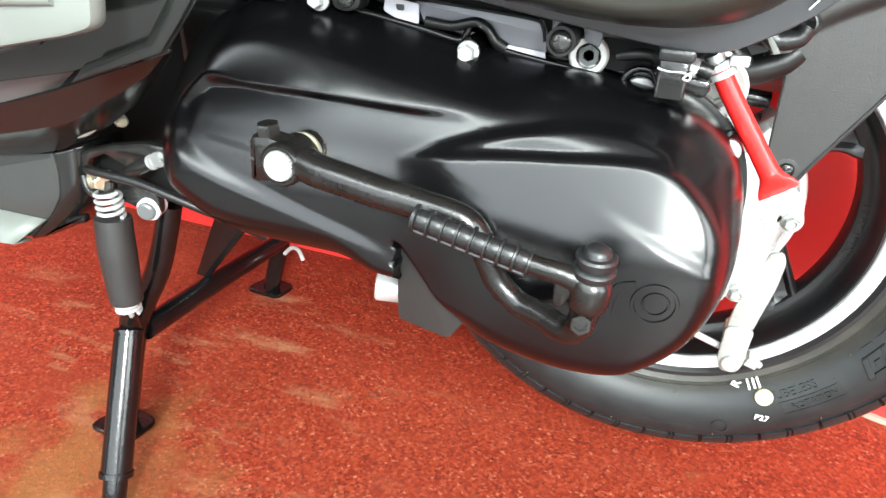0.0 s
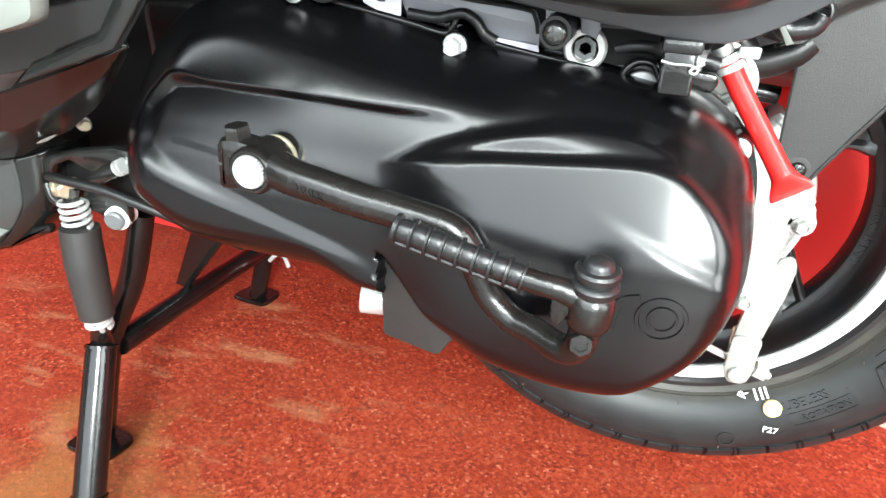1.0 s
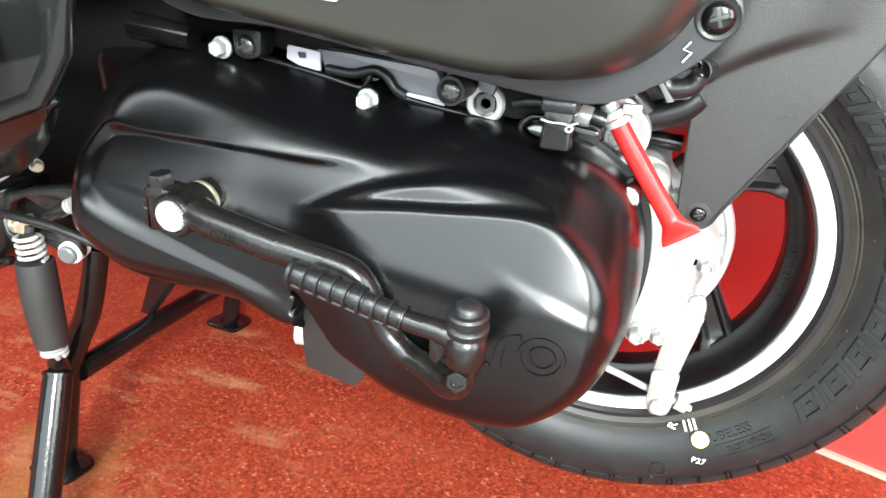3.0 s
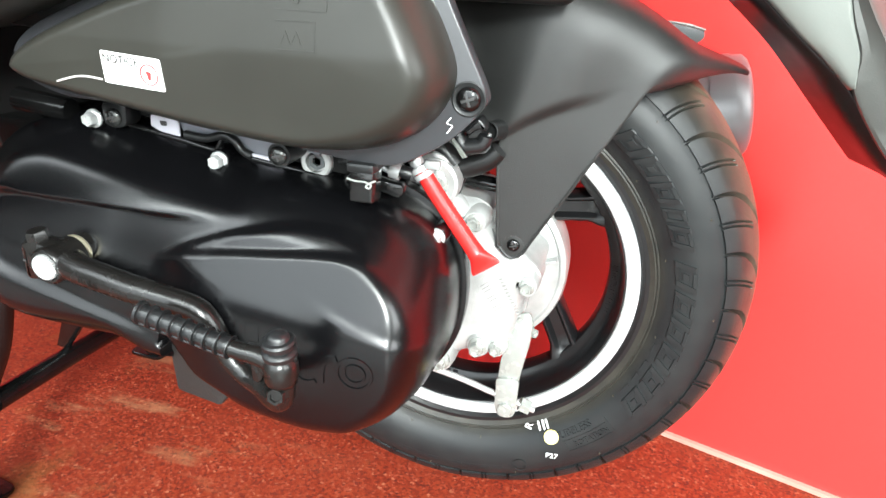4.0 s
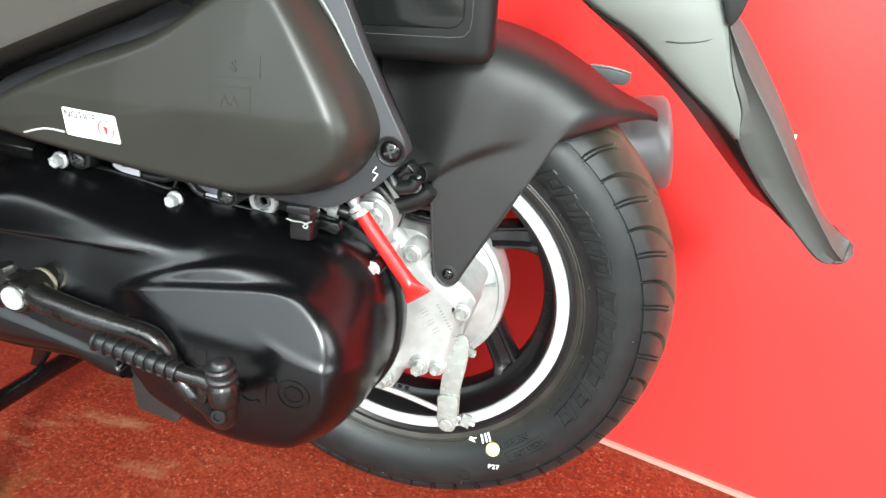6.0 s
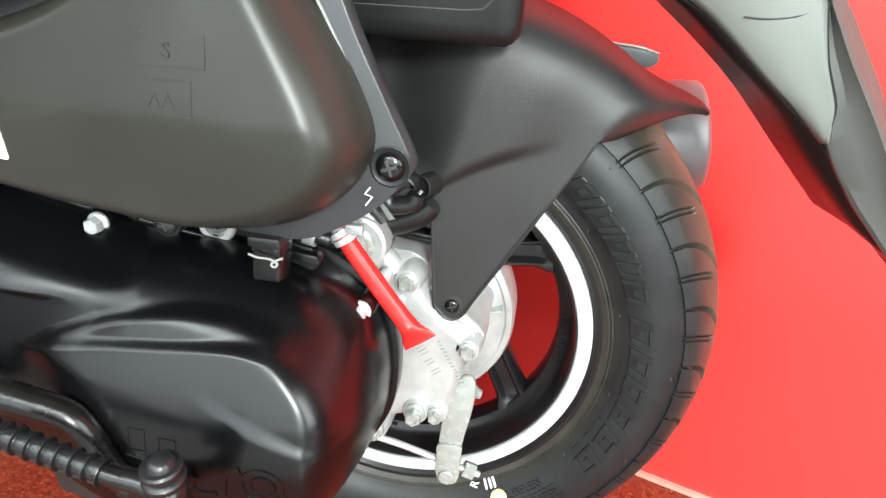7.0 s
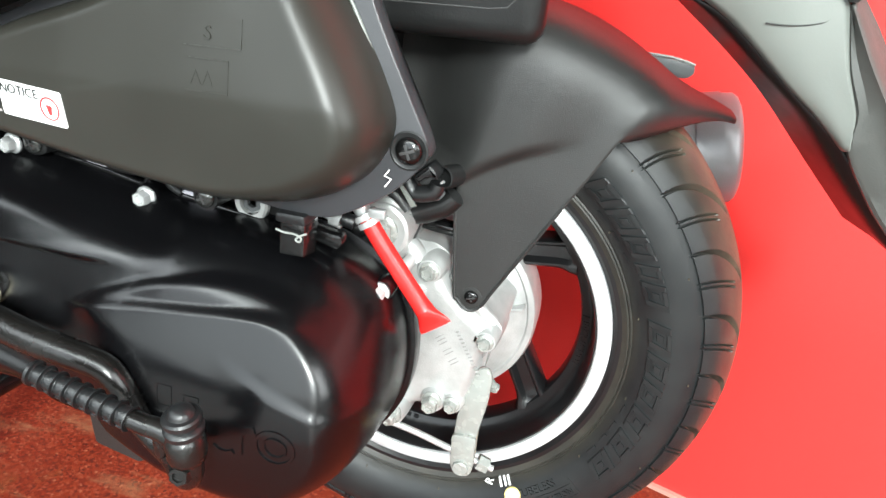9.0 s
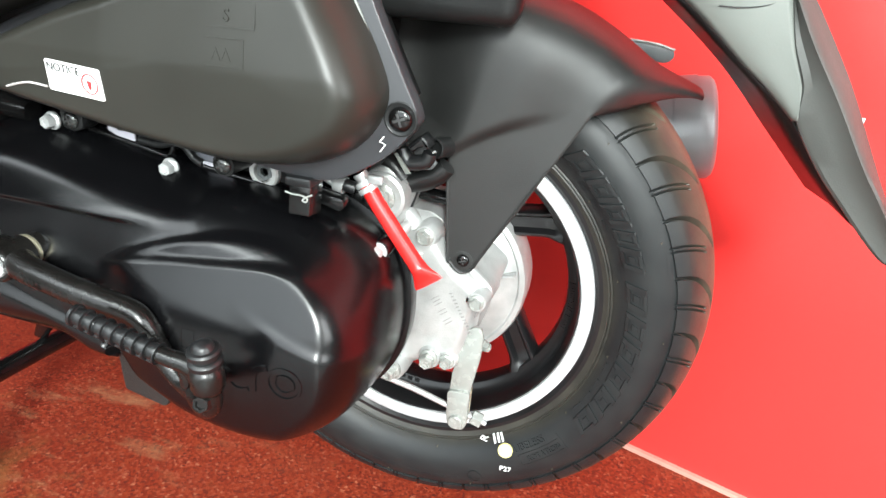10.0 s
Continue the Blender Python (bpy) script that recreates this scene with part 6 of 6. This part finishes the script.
# -- body panels ahead of the cover --
def floor_panel():
    """The footboard's side panel: a folded edge that runs up to a sharp tip, with its face turned under."""
    edge = [(-0.2529, -0.2160, 0.3551), (-0.2724, -0.2135, 0.3478), (-0.2927, -0.2110, 0.3405), (-0.3147, -0.2080, 0.3327), (-0.3375, -0.2050, 0.3243), (-0.3620, -0.2030, 0.3164), (-0.3869, -0.2010, 0.3085), (-0.5204, -0.1990, 0.2703)]
    middle = [(-0.2537, -0.2155, 0.3544), (-0.2749, -0.2090, 0.3408), (-0.2947, -0.2040, 0.3301), (-0.3190, -0.1990, 0.3178), (-0.3450, -0.1960, 0.3040), (-0.3700, -0.1950, 0.2965), (-0.3950, -0.1940, 0.2900), (-0.5300, -0.1940, 0.2600)]
    foot = [(-0.2554, -0.2140, 0.3532), (-0.2920, -0.1900, 0.3283), (-0.3134, -0.1800, 0.3140), (-0.3415, -0.1720, 0.2965), (-0.3880, -0.1680, 0.2730), (-0.4100, -0.1680, 0.2670), (-0.4350, -0.1680, 0.2625), (-0.5700, -0.1680, 0.2380)]
    rows = []
    for a, b, c in zip(edge, middle, foot):
        a, b, c = np.array(a), np.array(b), np.array(c)
        rows.append([a + (-0.004, 0.006, 0.0024), a + (-0.002, 0.0030, 0.0022), a + (0, 0.0004, 0.0012), a, a + (b - a) * 0.06, b, (b + c) / 2 + (0, -0.002, 0), c, c + (-0.010, 0.010, 0.000)])
    return part("floor_panel", loft(rows), BODY_PANEL, scooter, "glossy charcoal footboard side panel", sharp=24, solid=0.0024)


side = floor_panel()
# bright scuffed clip along the foot of that panel
part("edge_clip", tube([(-0.3807, -0.1740, 0.2815), (-0.3610, -0.1740, 0.2880), (-0.3500, -0.1740, 0.2930)], [0.0010, 0.0022, 0.0012], 8, n=12), ZINC, side, "bright scuffed clip")
upper = part("upper_panel", prism([(-0.5800, 0.4150), (-0.5400, 0.2900), (-0.4890, 0.3010), (-0.3100, 0.3400), (-0.2961, 0.3440), (-0.2573, 0.3590), (-0.2430, 0.3790), (-0.2360, 0.4000), (-0.2300, 0.4150)], -0.2240, -0.2200, 0.001), BODY_PANEL, scooter, "glossy charcoal body panel above the footboard")
RIM = np.array([(-0.2247, 0.3814), (-0.2361, 0.3671), (-0.2440, 0.3578), (-0.2709, 0.3479), (-0.2974, 0.3386), (-0.2876, 0.3487), (-0.2513, 0.3627), (-0.2378, 0.3803), (-0.2320, 0.3997), (-0.2250, 0.4200), (-0.2100, 0.4200), (-0.2187, 0.4006)])
part("panel_rim", prism(RIM, -0.2330, -0.2270, 0.0018), BODY_PANEL, upper, "raised rim round the body panel")
top_edge = [(-0.3077, -0.2150, 0.3433), (-0.3351, -0.2150, 0.3370), (-0.3628, -0.2150, 0.3314), (-0.4767, -0.2150, 0.3086)]
low_edge = [(-0.3375, -0.2045, 0.3258), (-0.3620, -0.2025, 0.3178), (-0.3869, -0.2005, 0.3100), (-0.5204, -0.1985, 0.2718)]
# same charcoal plastic as the panel; the lighter grey paints light from above
part("step_facet", loft([[np.array(a), (np.array(a) + b) / 2, np.array(b), np.array(b) + (0, 0.02, -0.002)] for a, b in zip(top_edge, low_edge)]), DARK_GREY, upper, "charcoal footboard step, coloured grey as if lit from above", sharp=25, solid=0.002)
peg = part("foot_rest", prism(round_corners([(-0.4600, 0.3850), (-0.2545, 0.4000), (-0.2536, 0.3810), (-0.2556, 0.3699), (-0.2688, 0.3655), (-0.2875, 0.3613), (-0.3072, 0.3569), (-0.4500, 0.3250)], 0.004), -0.2560, -0.2460, 0.003), GREY_PLASTIC, scooter, "pale grey painted folding foot rest")
part("foot_rest_rib", tube([(-0.3900, -0.2560, 0.3640), (-0.3300, -0.2560, 0.3760), (-0.2720, -0.2555, 0.3800)], [0.004, 0.005, 0.003], 12, n=12), GREY_PLASTIC, peg)
part("foot_rest_arm", prism(round_corners([(-0.3600, 0.3600), (-0.3250, 0.3620), (-0.3180, 0.3520), (-0.3500, 0.3480)], 0.004), -0.2500, -0.2220, 0.003), DARK_GREY, peg)
BELLY = round_corners([(-0.7000, 0.2300), (-0.5881, 0.2383), (-0.4451, 0.2606), (-0.3990, 0.2671), (-0.3985, 0.2530), (-0.4019, 0.2353), (-0.4140, 0.2190), (-0.4377, 0.1972), (-0.4670, 0.1950), (-0.7000, 0.1720)], 0.004, 5)
lower = part("belly_panel", prism(BELLY, -0.1650, -0.1200, 0.003), BELLY_GREY, scooter, "glossy charcoal belly panel")
part("belly_chamfer", loft([[(-0.3990, -0.1640, 0.2671), (-0.3870, -0.1500, 0.2710), (-0.3850, -0.1200, 0.2710)], [(-0.3990, -0.1640, 0.2530), (-0.3890, -0.1500, 0.2530), (-0.3860, -0.1200, 0.2530)], [(-0.4022, -0.1640, 0.2353), (-0.3935, -0.1500, 0.2330), (-0.3900, -0.1200, 0.2330)], [(-0.4142, -0.1640, 0.2190), (-0.4060, -0.1500, 0.2170), (-0.4020, -0.1200, 0.2170)], [(-0.4380, -0.1640, 0.1972), (-0.4330, -0.1500, 0.1960), (-0.4280, -0.1200, 0.1960)]], steps=4), BODY_PANEL, lower, sharp=45, solid=0.002)
part("belly_facet", loft([[(-0.7000, -0.1655, 0.2000), (-0.7000, -0.1780, 0.1780), (-0.7000, -0.1700, 0.1720)], [(-0.5200, -0.1655, 0.2140), (-0.5200, -0.1780, 0.1930), (-0.5200, -0.1700, 0.1880)], [(-0.4180, -0.1655, 0.2160), (-0.4400, -0.1760, 0.1975), (-0.4380, -0.1650, 0.1965)]], steps=4), GREY_PLASTIC, lower, "pale lower lip of the belly panel", sharp=30, solid=0.002)
part("belly_lug", prism(round_corners([(-0.4161, 0.2136), (-0.3948, 0.2200), (-0.3950, 0.2132), (-0.4100, 0.2090), (-0.4400, 0.1920), (-0.4380, 0.1990)], 0.003), -0.1560, -0.1500, 0.002), GLOSS_BLACK, lower)

# side panel under the seat
part("seat_side_panel", prism(round_corners([(-0.4500, 0.7000), (-0.4500, 0.3950), (-0.2600, 0.4260), (-0.1944, 0.4480), (-0.1527, 0.4630), (-0.1142, 0.4770), (-0.0688, 0.4910), (-0.0300, 0.5100), (-0.0300, 0.7000)], 0.006), -0.2010, -0.1300, 0.006), SIDE_PANEL, scooter, "olive charcoal painted side panel under the seat")
# black strip added behind the side panel to stand for the shade there
part("panel_shadow_strip", prism([(-0.3200, 0.4300), (-0.2000, 0.4250), (-0.0400, 0.4780), (-0.0300, 0.5300), (-0.2200, 0.4700)], -0.1500, -0.1250, 0.002), PLAIN_BLACK, scooter, "black strip for the shade behind the side panel")
